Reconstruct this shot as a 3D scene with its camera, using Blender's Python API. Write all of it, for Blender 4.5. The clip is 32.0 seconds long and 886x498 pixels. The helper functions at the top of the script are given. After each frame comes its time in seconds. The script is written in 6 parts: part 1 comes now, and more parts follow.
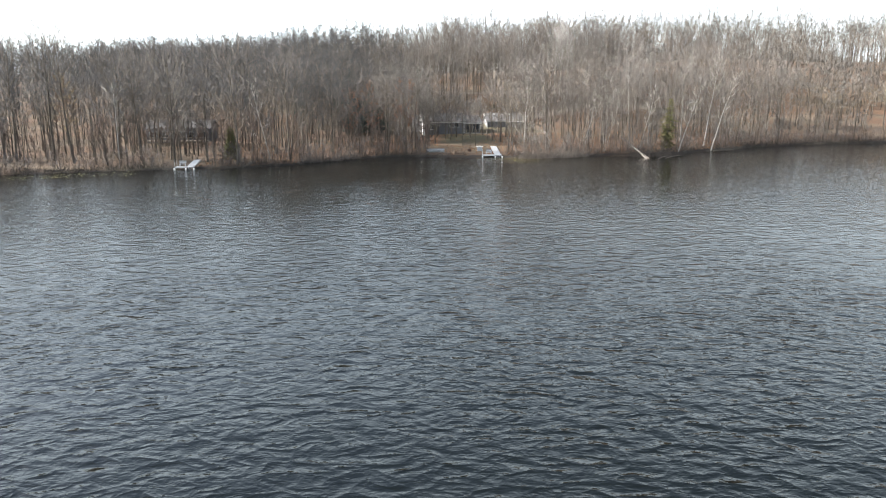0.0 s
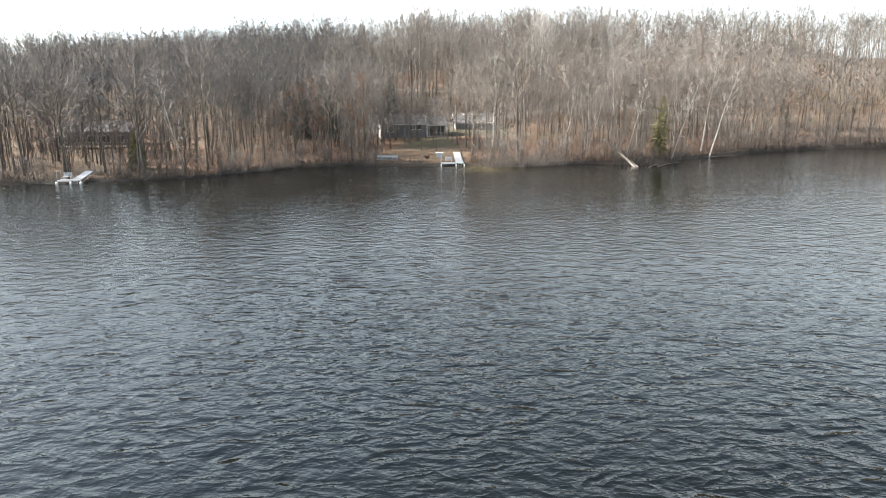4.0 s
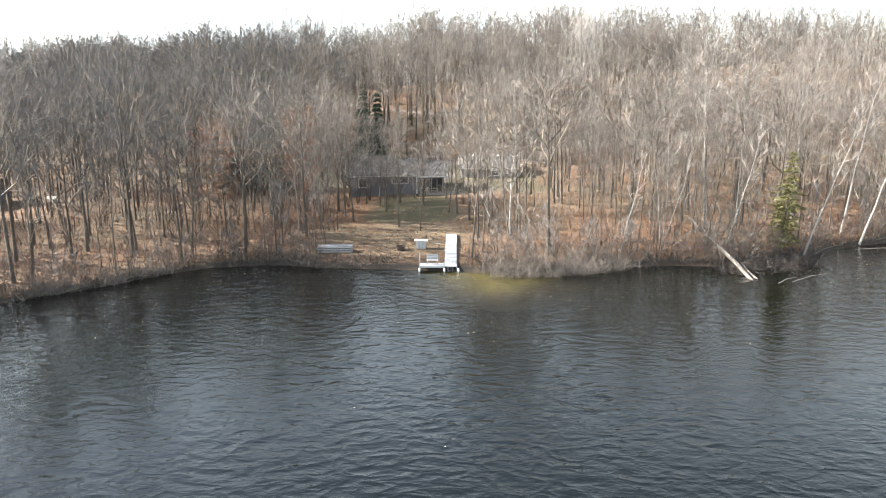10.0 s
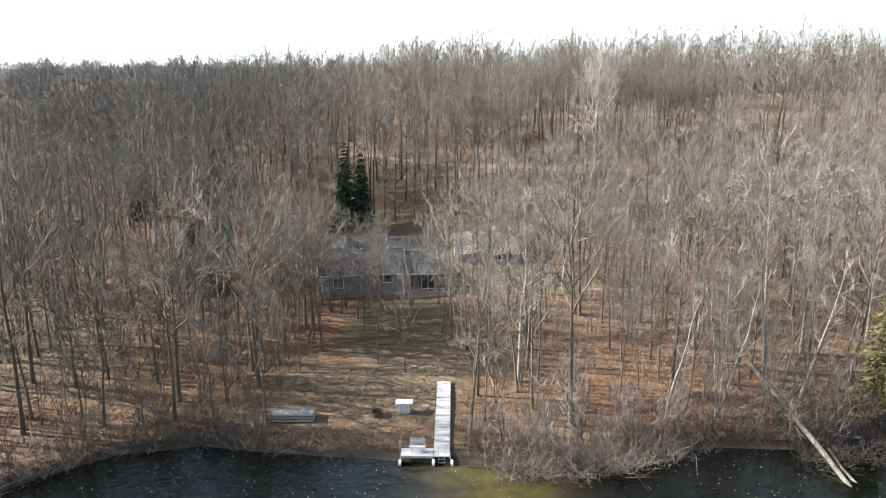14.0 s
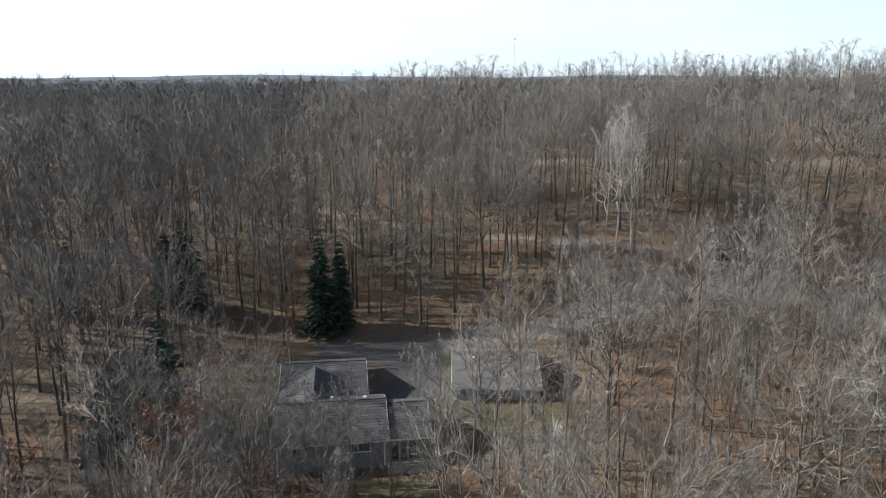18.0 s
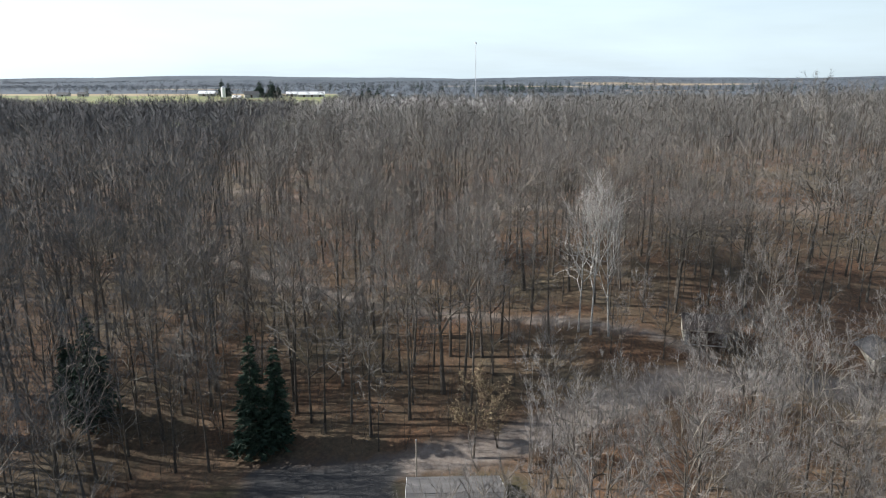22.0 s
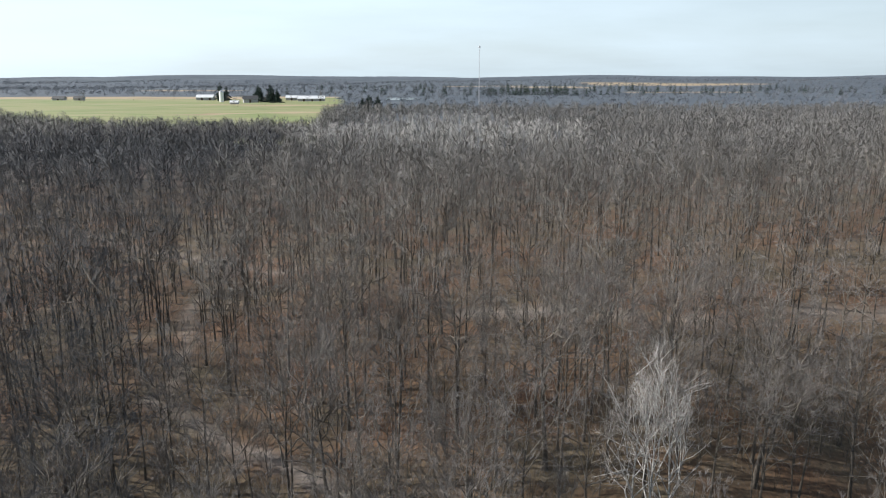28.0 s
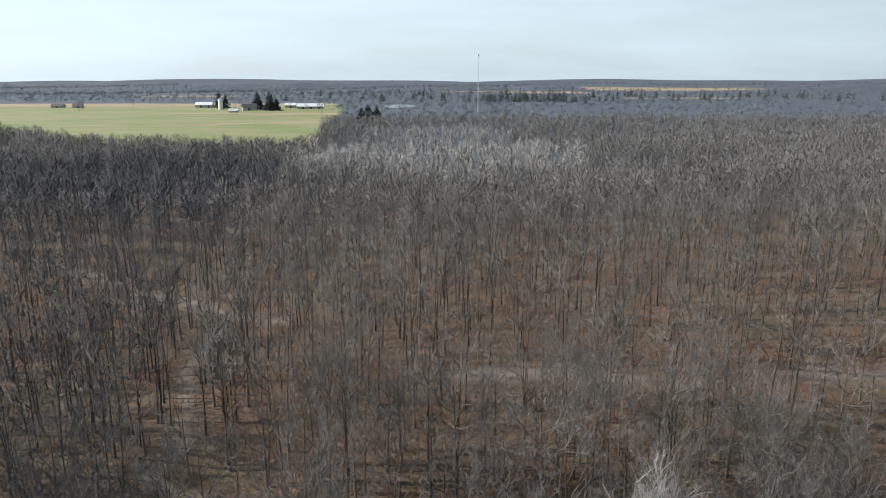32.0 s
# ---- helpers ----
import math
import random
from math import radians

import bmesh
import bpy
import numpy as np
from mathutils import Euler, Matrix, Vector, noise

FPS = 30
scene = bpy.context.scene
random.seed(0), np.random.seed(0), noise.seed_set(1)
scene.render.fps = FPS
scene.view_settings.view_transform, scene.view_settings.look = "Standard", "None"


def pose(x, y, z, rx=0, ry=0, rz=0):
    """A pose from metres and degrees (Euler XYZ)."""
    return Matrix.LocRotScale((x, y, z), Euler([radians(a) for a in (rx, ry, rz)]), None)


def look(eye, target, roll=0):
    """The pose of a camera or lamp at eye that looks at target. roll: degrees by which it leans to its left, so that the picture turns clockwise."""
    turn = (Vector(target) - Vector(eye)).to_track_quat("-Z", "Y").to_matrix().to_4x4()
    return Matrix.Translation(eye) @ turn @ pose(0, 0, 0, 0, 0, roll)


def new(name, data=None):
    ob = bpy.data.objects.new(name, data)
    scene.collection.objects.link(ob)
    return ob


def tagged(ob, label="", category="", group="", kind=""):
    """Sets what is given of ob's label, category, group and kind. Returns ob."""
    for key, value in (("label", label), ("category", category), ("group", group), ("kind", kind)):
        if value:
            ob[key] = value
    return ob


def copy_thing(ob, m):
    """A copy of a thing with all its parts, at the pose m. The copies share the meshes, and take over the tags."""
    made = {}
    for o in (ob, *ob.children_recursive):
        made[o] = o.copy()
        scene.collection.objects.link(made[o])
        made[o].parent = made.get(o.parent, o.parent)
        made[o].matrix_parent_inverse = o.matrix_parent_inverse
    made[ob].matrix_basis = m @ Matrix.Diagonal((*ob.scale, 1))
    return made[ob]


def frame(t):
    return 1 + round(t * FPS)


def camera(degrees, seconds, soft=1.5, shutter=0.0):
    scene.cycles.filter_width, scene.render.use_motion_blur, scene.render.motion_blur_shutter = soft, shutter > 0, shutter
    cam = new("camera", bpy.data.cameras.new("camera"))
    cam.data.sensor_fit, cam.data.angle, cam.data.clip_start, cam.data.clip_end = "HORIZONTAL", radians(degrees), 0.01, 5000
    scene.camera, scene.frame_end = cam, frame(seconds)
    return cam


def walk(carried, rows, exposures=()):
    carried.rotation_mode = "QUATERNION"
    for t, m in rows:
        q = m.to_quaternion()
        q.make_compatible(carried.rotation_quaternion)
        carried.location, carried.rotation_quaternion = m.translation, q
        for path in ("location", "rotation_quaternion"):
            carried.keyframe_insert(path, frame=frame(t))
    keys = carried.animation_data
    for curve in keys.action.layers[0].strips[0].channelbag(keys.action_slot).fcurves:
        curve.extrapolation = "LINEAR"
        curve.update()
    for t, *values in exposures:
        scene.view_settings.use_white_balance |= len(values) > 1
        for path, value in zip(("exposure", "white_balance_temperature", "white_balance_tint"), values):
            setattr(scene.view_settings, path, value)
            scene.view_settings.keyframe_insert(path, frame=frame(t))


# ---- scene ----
cam = camera(63.6, 32.0, 1.1)
PATH = [
    (0, (-2.118, -0.313, 14.758), (-2.092, 1.635, 14.304), -0.1),
    (0.5, (-0.935, 1.574, 14.751), (-0.913, 3.522, 14.297), 0.0),
    (1, (0.033, 3.662, 14.637), (0.058, 5.61, 14.183), 0.0),
    (1.5, (0.755, 6.051, 14.512), (0.788, 7.999, 14.058), -0.0),
    (2, (1.331, 8.79, 14.374), (1.376, 10.737, 13.92), -0.0),
    (2.5, (1.892, 11.886, 14.237), (1.948, 13.833, 13.783), -0.0),
    (3, (2.586, 15.223, 14.111), (2.653, 17.17, 13.657), 0.0),
    (3.5, (3.594, 18.545, 13.961), (3.66, 20.492, 13.508), -0.1),
    (5.5, (9.621, 35.885, 13.492), (9.588, 37.833, 13.039), -0.0),
    (6, (10.671, 40.307, 13.625), (10.634, 42.255, 13.171), 0.0),
    (6.5, (11.124, 44.93, 13.717), (11.087, 46.877, 13.264), 0.0),
    (7, (11.312, 49.791, 13.806), (11.278, 51.738, 13.353), 0.0),
    (7.5, (11.381, 54.617, 13.922), (11.348, 56.565, 13.468), 0.0),
    (8, (11.503, 59.434, 14.17), (11.465, 61.382, 13.717), -0.0),
    (8.5, (11.579, 63.795, 14.93), (11.536, 65.742, 14.476), -0.0),
    (9, (11.499, 67.95, 16.18), (11.457, 69.898, 15.725), 0.0),
    (9.5, (11.572, 70.985, 17.406), (11.529, 72.933, 16.952), 0.0),
    (10, (11.563, 73.919, 18.685), (11.525, 75.866, 18.229), 0.0),
    (10.5, (11.583, 76.193, 19.831), (11.548, 78.14, 19.375), 0.0),
    (11, (11.529, 78.56, 21.113), (11.5, 80.507, 20.656), 0.1),
    (11.5, (11.661, 80.568, 22.324), (11.63, 82.514, 21.867), 0.0),
    (12, (11.783, 82.936, 23.528), (11.749, 84.882, 23.07), 0.0),
    (12.5, (11.728, 85.548, 24.701), (11.697, 87.494, 24.243), 0.0),
    (13, (11.79, 88.573, 25.872), (11.758, 90.519, 25.413), -0.0),
    (13.5, (11.749, 91.698, 26.916), (11.72, 93.644, 26.457), 0.0),
    (14, (11.861, 94.887, 28.189), (11.829, 96.834, 27.73), -0.0),
    (14.5, (11.85, 97.725, 29.295), (11.818, 99.671, 28.836), -0.0),
    (16.5, (11.671, 110.942, 34.56), (11.634, 112.887, 34.095), -0.0),
    (17, (11.813, 113.977, 35.786), (11.776, 115.922, 35.322), -0.0),
    (17.5, (12.019, 116.412, 37.007), (11.982, 118.357, 36.542), -0.0),
    (18, (12.293, 118.615, 38.282), (12.256, 120.559, 37.816), -0.0),
    (18.5, (12.502, 120.686, 39.408), (12.463, 122.631, 38.942), -0.0),
    (19, (12.615, 123.083, 40.536), (12.576, 125.028, 40.069), -0.0),
    (19.5, (12.73, 125.319, 41.616), (12.689, 127.263, 41.148), 0.0),
    (20, (12.841, 127.557, 42.615), (12.862, 129.501, 42.149), 0.0),
    (20.5, (12.909, 129.293, 43.71), (12.979, 131.236, 43.243), -0.0),
    (21, (13.159, 131.084, 44.767), (13.227, 133.028, 44.3), 0.0),
    (21.5, (13.469, 132.609, 45.904), (13.534, 134.553, 45.437), 0.0),
    (22, (13.494, 134.496, 47.109), (13.558, 136.439, 46.642), -0.0),
    (22.5, (13.643, 136.577, 48.194), (13.705, 138.521, 47.725), 0.0),
    (23, (13.823, 138.836, 49.302), (13.883, 140.779, 48.833), -0.0),
    (23.5, (13.952, 140.911, 50.343), (14.011, 142.855, 49.874), 0.0),
    (24, (14.142, 143.422, 51.457), (14.202, 145.364, 50.986), 0.0),
    (24.5, (14.351, 145.774, 52.542), (14.411, 147.716, 52.07), 0.0),
    (25, (14.743, 148.511, 53.65), (14.803, 150.453, 53.177), -0.0),
    (25.5, (15.247, 151.556, 54.538), (15.307, 153.498, 54.064), 0.1),
    (27.5, (15.59, 166.189, 58.604), (15.644, 168.131, 58.129), -0.0),
    (28, (15.659, 168.423, 60.215), (15.714, 170.365, 59.74), -0.0),
    (28.5, (15.562, 168.924, 61.966), (15.62, 170.866, 61.491), -0.0),
    (29, (15.555, 168.942, 63.432), (15.612, 170.884, 62.96), 0.0),
    (29.5, (15.538, 169.052, 64.512), (15.595, 170.995, 64.038), 0.0),
    (30, (15.542, 169.299, 65.682), (15.599, 171.242, 65.209), 0.1),
    (30.5, (15.554, 169.627, 66.946), (15.611, 171.57, 66.473), 0.1),
    (31, (15.571, 169.974, 68.27), (15.628, 171.917, 67.8), 0.0),
    (31.5, (15.598, 170.38, 69.532), (15.656, 172.323, 69.062), -0.0),
    (32, (15.634, 170.836, 70.719), (15.692, 172.779, 70.25), -0.0),
]

def to_walk(rows):
    return [(t, look(eye, target, roll)) for t, eye, target, roll in rows]


EXPOSURES = [(0, 2.15, 6700, 12), (3.5, 2.3, 6800, 12), (5.5, 2.5, 6900, 12), (9, 2.7, 6950, 12), (11, 2.55, 6900, 12), (13, 2.25, 6850, 12), (14.5, 1.9, 6700, 11),
             (16.5, 1.3, 6400, 10), (19, 1.05, 6300, 10), (23, 0.9, 6250, 10), (25.5, 0.85, 6250, 10), (32, 0.66, 6250, 10)]
walk(cam, to_walk(PATH), EXPOSURES)

# ---- sky and sun ----
SUN_FROM = Vector((-0.86, 0.09, 0.49)).normalized()
world = bpy.data.worlds.new("world")
scene.world = world
world.use_nodes = True
wn, wl = world.node_tree.nodes, world.node_tree.links
sky = wn.new("ShaderNodeTexSky")
sky.sky_type = "NISHITA"
sky.sun_disc = False
sky.sun_elevation = math.asin(SUN_FROM.z)
sky.sun_rotation = math.atan2(SUN_FROM.x, SUN_FROM.y)
sky.air_density, sky.dust_density, sky.ozone_density = 1.0, 1.5, 1.0
gen = wn.new("ShaderNodeTexCoord")
mp = wn.new("ShaderNodeMapping")
mp.inputs["Scale"].default_value = (1.0, 1.0, 7.0)
cl = wn.new("ShaderNodeTexNoise")
cl.inputs["Scale"].default_value, cl.inputs["Detail"].default_value, cl.inputs["Roughness"].default_value = 2.2, 6, 0.55
ramp = wn.new("ShaderNodeValToRGB")
ramp.color_ramp.elements[0].position, ramp.color_ramp.elements[1].position = 0.25, 0.75
ramp.color_ramp.elements[0].color, ramp.color_ramp.elements[1].color = (0.6,) * 3 + (1,), (1.0,) * 3 + (1,)
mixc = wn.new("ShaderNodeMix")
mixc.data_type = "RGBA"
mixc.inputs[7].default_value = (6.9, 8.1, 8.75, 1)
wl.new(gen.outputs["Generated"], mp.inputs["Vector"])
wl.new(mp.outputs["Vector"], cl.inputs["Vector"])
wl.new(cl.outputs["Fac"], ramp.inputs["Fac"])
sepz = wn.new("ShaderNodeSeparateXYZ")
hazy = wn.new("ShaderNodeMapRange")
hazy.inputs["From Min"].default_value, hazy.inputs["From Max"].default_value = 0.14, 0.58
hazy.inputs["To Min"].default_value, hazy.inputs["To Max"].default_value = 1.0, 0.1
veil = wn.new("ShaderNodeMath")
veil.operation = "MULTIPLY"
wl.new(gen.outputs["Generated"], sepz.inputs["Vector"])
wl.new(sepz.outputs["Z"], hazy.inputs["Value"])
wl.new(ramp.outputs["Color"], veil.inputs[0])
wl.new(hazy.outputs["Result"], veil.inputs[1])
wl.new(veil.outputs[0], mixc.inputs[0])
wl.new(sky.outputs["Color"], mixc.inputs[6])
side = wn.new("ShaderNodeMapRange")
side.inputs["From Min"].default_value, side.inputs["From Max"].default_value = -0.8, 0.8
side.inputs["To Min"].default_value, side.inputs["To Max"].default_value = 1.28, 0.84
wl.new(sepz.outputs["X"], side.inputs["Value"])
glow = wn.new("ShaderNodeVectorMath")
glow.operation = "SCALE"
wl.new(mixc.outputs[2], glow.inputs[0])
wl.new(side.outputs["Result"], glow.inputs["Scale"])
wl.new(glow.outputs["Vector"], wn["Background"].inputs["Color"])
wn["Background"].inputs["Strength"].default_value = 0.07
sun = new("sun", bpy.data.lights.new("sun", "SUN"))
sun.data.energy, sun.data.angle, sun.data.color = 5.0, radians(0.6), (1.0, 0.96, 0.9)
sun.matrix_world = look(SUN_FROM * 100, (0, 0, 0))

# ---- materials ----


def material(name, stops, scale=3.0, rough=0.8, bump=0.0, bump_scale=None, stretch=(1, 1, 1), spot=None, metal=0.0, vary=0.0,
             island=False, detail=6.0, coat=0.0, objspace=True):
    """stops: colours from the dark to the light end of a noise. spot: (colour, scale, amount) of a second, coarser noise.
    vary: how far the brightness changes from object to object, or from island to island."""
    m = bpy.data.materials.new(name)
    m.use_nodes = True
    n, k = m.node_tree.nodes, m.node_tree.links
    b = n["Principled BSDF"]
    b.inputs["Roughness"].default_value, b.inputs["Metallic"].default_value = rough, metal
    tc = n.new("ShaderNodeTexCoord")
    mpp = n.new("ShaderNodeMapping")
    mpp.inputs["Scale"].default_value = stretch
    k.new(tc.outputs["Object"], mpp.inputs["Vector"])
    nz = n.new("ShaderNodeTexNoise")
    nz.inputs["Scale"].default_value, nz.inputs["Detail"].default_value, nz.inputs["Roughness"].default_value = scale, detail, 0.65
    k.new(mpp.outputs["Vector"], nz.inputs["Vector"])
    rp = n.new("ShaderNodeValToRGB")
    while len(rp.color_ramp.elements) < len(stops):
        rp.color_ramp.elements.new(0.5)
    for i, c in enumerate(stops):
        rp.color_ramp.elements[i].position = 0.3 + 0.4 * i / max(1, len(stops) - 1)
        rp.color_ramp.elements[i].color = (*c, 1)
    k.new(nz.outputs["Fac"], rp.inputs["Fac"])
    col = rp.outputs["Color"]
    if spot:
        nz2 = n.new("ShaderNodeTexNoise")
        nz2.inputs["Scale"].default_value, nz2.inputs["Detail"].default_value = spot[1], 4
        k.new(tc.outputs["Object"], nz2.inputs["Vector"])
        mr = n.new("ShaderNodeMapRange")
        mr.inputs["From Min"].default_value, mr.inputs["From Max"].default_value, mr.inputs["To Max"].default_value = 0.42, 0.68, spot[2]
        k.new(nz2.outputs["Fac"], mr.inputs["Value"])
        mx = n.new("ShaderNodeMix")
        mx.data_type = "RGBA"
        mx.inputs[7].default_value = (*spot[0], 1)
        k.new(mr.outputs["Result"], mx.inputs[0])
        k.new(col, mx.inputs[6])
        col = mx.outputs[2]
    if vary:
        src = n.new("ShaderNodeNewGeometry").outputs["Random Per Island"] if island else n.new("ShaderNodeObjectInfo").outputs["Random"]
        mr = n.new("ShaderNodeMapRange")
        mr.inputs["To Min"].default_value, mr.inputs["To Max"].default_value = 1 - vary, 1 + vary
        k.new(src, mr.inputs["Value"])
        hs = n.new("ShaderNodeHueSaturation")
        k.new(mr.outputs["Result"], hs.inputs["Value"])
        k.new(col, hs.inputs["Color"])
        col = hs.outputs["Color"]
    k.new(col, b.inputs["Base Color"])
    if bump:
        nb = nz
        if bump_scale:
            nb = n.new("ShaderNodeTexNoise")
            nb.inputs["Scale"].default_value, nb.inputs["Detail"].default_value = bump_scale, 5
            k.new(mpp.outputs["Vector"], nb.inputs["Vector"])
        bp = n.new("ShaderNodeBump")
        bp.inputs["Strength"].default_value, bp.inputs["Distance"].default_value = 0.7, bump
        k.new(nb.outputs["Fac"], bp.inputs["Height"])
        k.new(bp.outputs["Normal"], b.inputs["Normal"])
    return m


BARK = material("bark", [(0.031, 0.025, 0.019), (0.071, 0.059, 0.046), (0.138, 0.116, 0.091)], 5, 0.9, 0.02, stretch=(3, 3, 0.6), vary=0.25)
# lighter copy of the bark: sunlight on the upper limbs, put into colour
LIMB_LIT = material("lit_limb_bark", [(0.040, 0.033, 0.026), (0.100, 0.085, 0.067), (0.201, 0.175, 0.141)], 1.2, 0.85, stretch=(1, 1, 0.5), vary=0.35, island=True)
BARK_STUFF = material("bark_of_woods", [(0.031, 0.025, 0.019), (0.071, 0.059, 0.046), (0.129, 0.110, 0.086)], 1.5, 0.9, vary=0.35, island=True)
TWIG = material("twigs", [(0.101, 0.089, 0.079), (0.189, 0.170, 0.158)], 0.5, 0.85, vary=0.45, island=True)
TWIG_RUSSET = material("russet_twigs", [(0.102, 0.061, 0.044), (0.163, 0.102, 0.071)], 0.5, 0.85, vary=0.2)
TWIG_STUFF = material("twigs_of_woods", [(0.106, 0.099, 0.092), (0.187, 0.176, 0.161)], 0.02, 0.9, spot=((0.06, 0.055, 0.05), 0.11, 0.6), vary=0.15, island=True)
# darker copy of the twig colour: shade over the western woods, painted in
TWIG_SHADED = material("shaded_twigs_of_woods", [(0.051, 0.052, 0.055), (0.098, 0.098, 0.100)], 0.02, 0.9, spot=((0.04, 0.04, 0.041), 0.11, 0.6), vary=0.15, island=True)
TWIG_CANOPY = material("twigs_of_canopy", [(0.125, 0.117, 0.108), (0.2, 0.19, 0.175)], 0.02, 0.9, spot=((0.085, 0.08, 0.074), 0.05, 0.5), vary=0.15, island=True)
TWIG_UNDER = material("russet_undergrowth", [(0.059, 0.042, 0.034), (0.123, 0.089, 0.074)], 0.3, 0.9, vary=0.4, island=True)
TWIG_PALE = material("pale_aspen_twigs", [(0.24, 0.23, 0.215), (0.35, 0.335, 0.31)], 0.05, 0.85, vary=0.2, island=True)
# distance haze is put into this blue-grey twig colour
TWIG_FAR_HAZED = material("hazed_twigs_of_far_woods", [(0.085, 0.098, 0.118), (0.14, 0.152, 0.17)], 0.012, 0.9, spot=((0.16, 0.16, 0.16), 0.004, 0.5), vary=0.3, island=True)
BIRCH_BARK = material("birch_bark", [(0.072, 0.066, 0.060), (0.288, 0.274, 0.252), (0.552, 0.534, 0.504)], 2.2, 0.75, 0.01, stretch=(1, 1, 5), vary=0.12)
PALE_BARK = material("pale_grey_bark", [(0.05, 0.046, 0.042), (0.15, 0.142, 0.132), (0.28, 0.27, 0.255)], 2.0, 0.8, 0.01, stretch=(1, 1, 4), vary=0.12)
BIRCH_TWIG = material("birch_twigs", [(0.236, 0.211, 0.192), (0.342, 0.323, 0.297)], 1.0, 0.8, vary=0.15)
WHIP_TWIG = material("grey_whips", [(0.176, 0.160, 0.148), (0.272, 0.252, 0.236)], 1.0, 0.8, vary=0.35, island=True)
LEAF_RUST = material("clinging_rust_leaves", [(0.13, 0.055, 0.03), (0.26, 0.11, 0.05)], 2, 0.8, vary=0.3, island=True)
LEAF_TAN = material("clinging_tan_leaves", [(0.2, 0.15, 0.085), (0.31, 0.24, 0.14)], 2, 0.8, vary=0.25, island=True)
NEEDLE = material("spruce_needles", [(0.012, 0.026, 0.014), (0.03, 0.058, 0.03)], 1.5, 0.75, vary=0.35, island=True)
NEEDLE_BLUE = material("blue_spruce_needles", [(0.02, 0.036, 0.028), (0.04, 0.066, 0.05)], 1.5, 0.75, vary=0.35, island=True)
NEEDLE_CEDAR = material("cedar_foliage", [(0.06, 0.062, 0.022), (0.14, 0.13, 0.045)], 1.5, 0.8, vary=0.35, island=True)
DEAD_WOOD = material("weathered_wood", [(0.058, 0.049, 0.043), (0.173, 0.157, 0.140)], 6, 0.9, 0.015, stretch=(1, 1, 4))
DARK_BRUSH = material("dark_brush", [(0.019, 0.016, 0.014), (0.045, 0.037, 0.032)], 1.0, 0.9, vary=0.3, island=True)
PALE_BRUSH = material("pale_brush", [(0.103, 0.087, 0.074), (0.169, 0.147, 0.128)], 1.0, 0.9, vary=0.25, island=True)
LITTER_LEAF = material("fallen_leaves", [(0.15, 0.07, 0.033), (0.28, 0.14, 0.062)], 3.0, 0.8, vary=0.4, island=True)
ALUMINIUM = material("dock_decking", [(0.356, 0.369, 0.380), (0.449, 0.455, 0.460)], 4, 0.45, 0.003, spot=((0.369, 0.369, 0.361), 1.3, 0.5), vary=0.05)
STEEL = material("galvanised_steel", [(0.35, 0.36, 0.37), (0.5, 0.51, 0.52)], 8, 0.4, metal=0.7)
WHITE_PLASTIC = material("white_plastic", [(0.561, 0.561, 0.544), (0.663, 0.663, 0.646)], 3, 0.5)
GREY_PAINT = material("grey_painted_boards", [(0.28, 0.3, 0.31), (0.42, 0.43, 0.43)], 7, 0.7, 0.004, stretch=(1, 6, 1), vary=0.12)
BLUEGREY = material("blue_grey_boards", [(0.075, 0.085, 0.1), (0.13, 0.14, 0.155)], 4, 0.7, 0.005, spot=((0.12, 0.1, 0.08), 1.5, 0.5), vary=0.15)
SIDING = material("grey_siding", [(0.118, 0.124, 0.137), (0.164, 0.169, 0.182)], 2.0, 0.75, spot=((0.1, 0.1, 0.105), 0.4, 0.5), vary=0.06)
WHITE_TRIM = material("white_painted_trim", [(0.68, 0.68, 0.66), (0.8, 0.8, 0.78)], 3, 0.55)
CREAM = material("cream_siding", [(0.300, 0.276, 0.228), (0.372, 0.348, 0.294)], 2, 0.7, vary=0.06)
SHINGLE = material("grey_shingles", [(0.026, 0.026, 0.028), (0.053, 0.053, 0.054)], 9, 0.9, 0.012, spot=((0.1, 0.097, 0.095), 0.5, 0.5), vary=0.12)
SHINGLE_PALE = material("pale_worn_shingles", [(0.068, 0.066, 0.065), (0.108, 0.105, 0.103)], 9, 0.9, 0.012, spot=((0.17, 0.16, 0.155), 0.5, 0.5), vary=0.1)
METAL_ROOF = material("light_metal_roof", [(0.6, 0.6, 0.6), (0.75, 0.75, 0.74)], 0.3, 0.4)
BROWN_ROOF = material("brown_roof", [(0.06, 0.048, 0.042), (0.12, 0.095, 0.08)], 5, 0.9, 0.01, vary=0.1)
CONCRETE = material("concrete", [(0.25, 0.24, 0.23), (0.36, 0.35, 0.33)], 5, 0.9, 0.006)
BARN_GREY = material("barn_boards", [(0.3, 0.29, 0.28), (0.42, 0.41, 0.4)], 0.6, 0.8)
RUST_IRON = material("rusty_iron", [(0.03, 0.022, 0.018), (0.09, 0.05, 0.035)], 9, 0.85, 0.004)
TOWER_PAINT = material("tower_steel", [(0.42, 0.42, 0.43), (0.55, 0.55, 0.56)], 0.2, 0.6)
WOOD_POST = material("treated_post", [(0.2, 0.17, 0.13), (0.33, 0.29, 0.24)], 5, 0.9, 0.006, stretch=(4, 4, 0.5))
GLASS = bpy.data.materials.new("window_glass")
GLASS.use_nodes = True
gb = GLASS.node_tree.nodes["Principled BSDF"]
gb.inputs["Base Color"].default_value, gb.inputs["Roughness"].default_value = (0.03, 0.035, 0.04, 1), 0.06


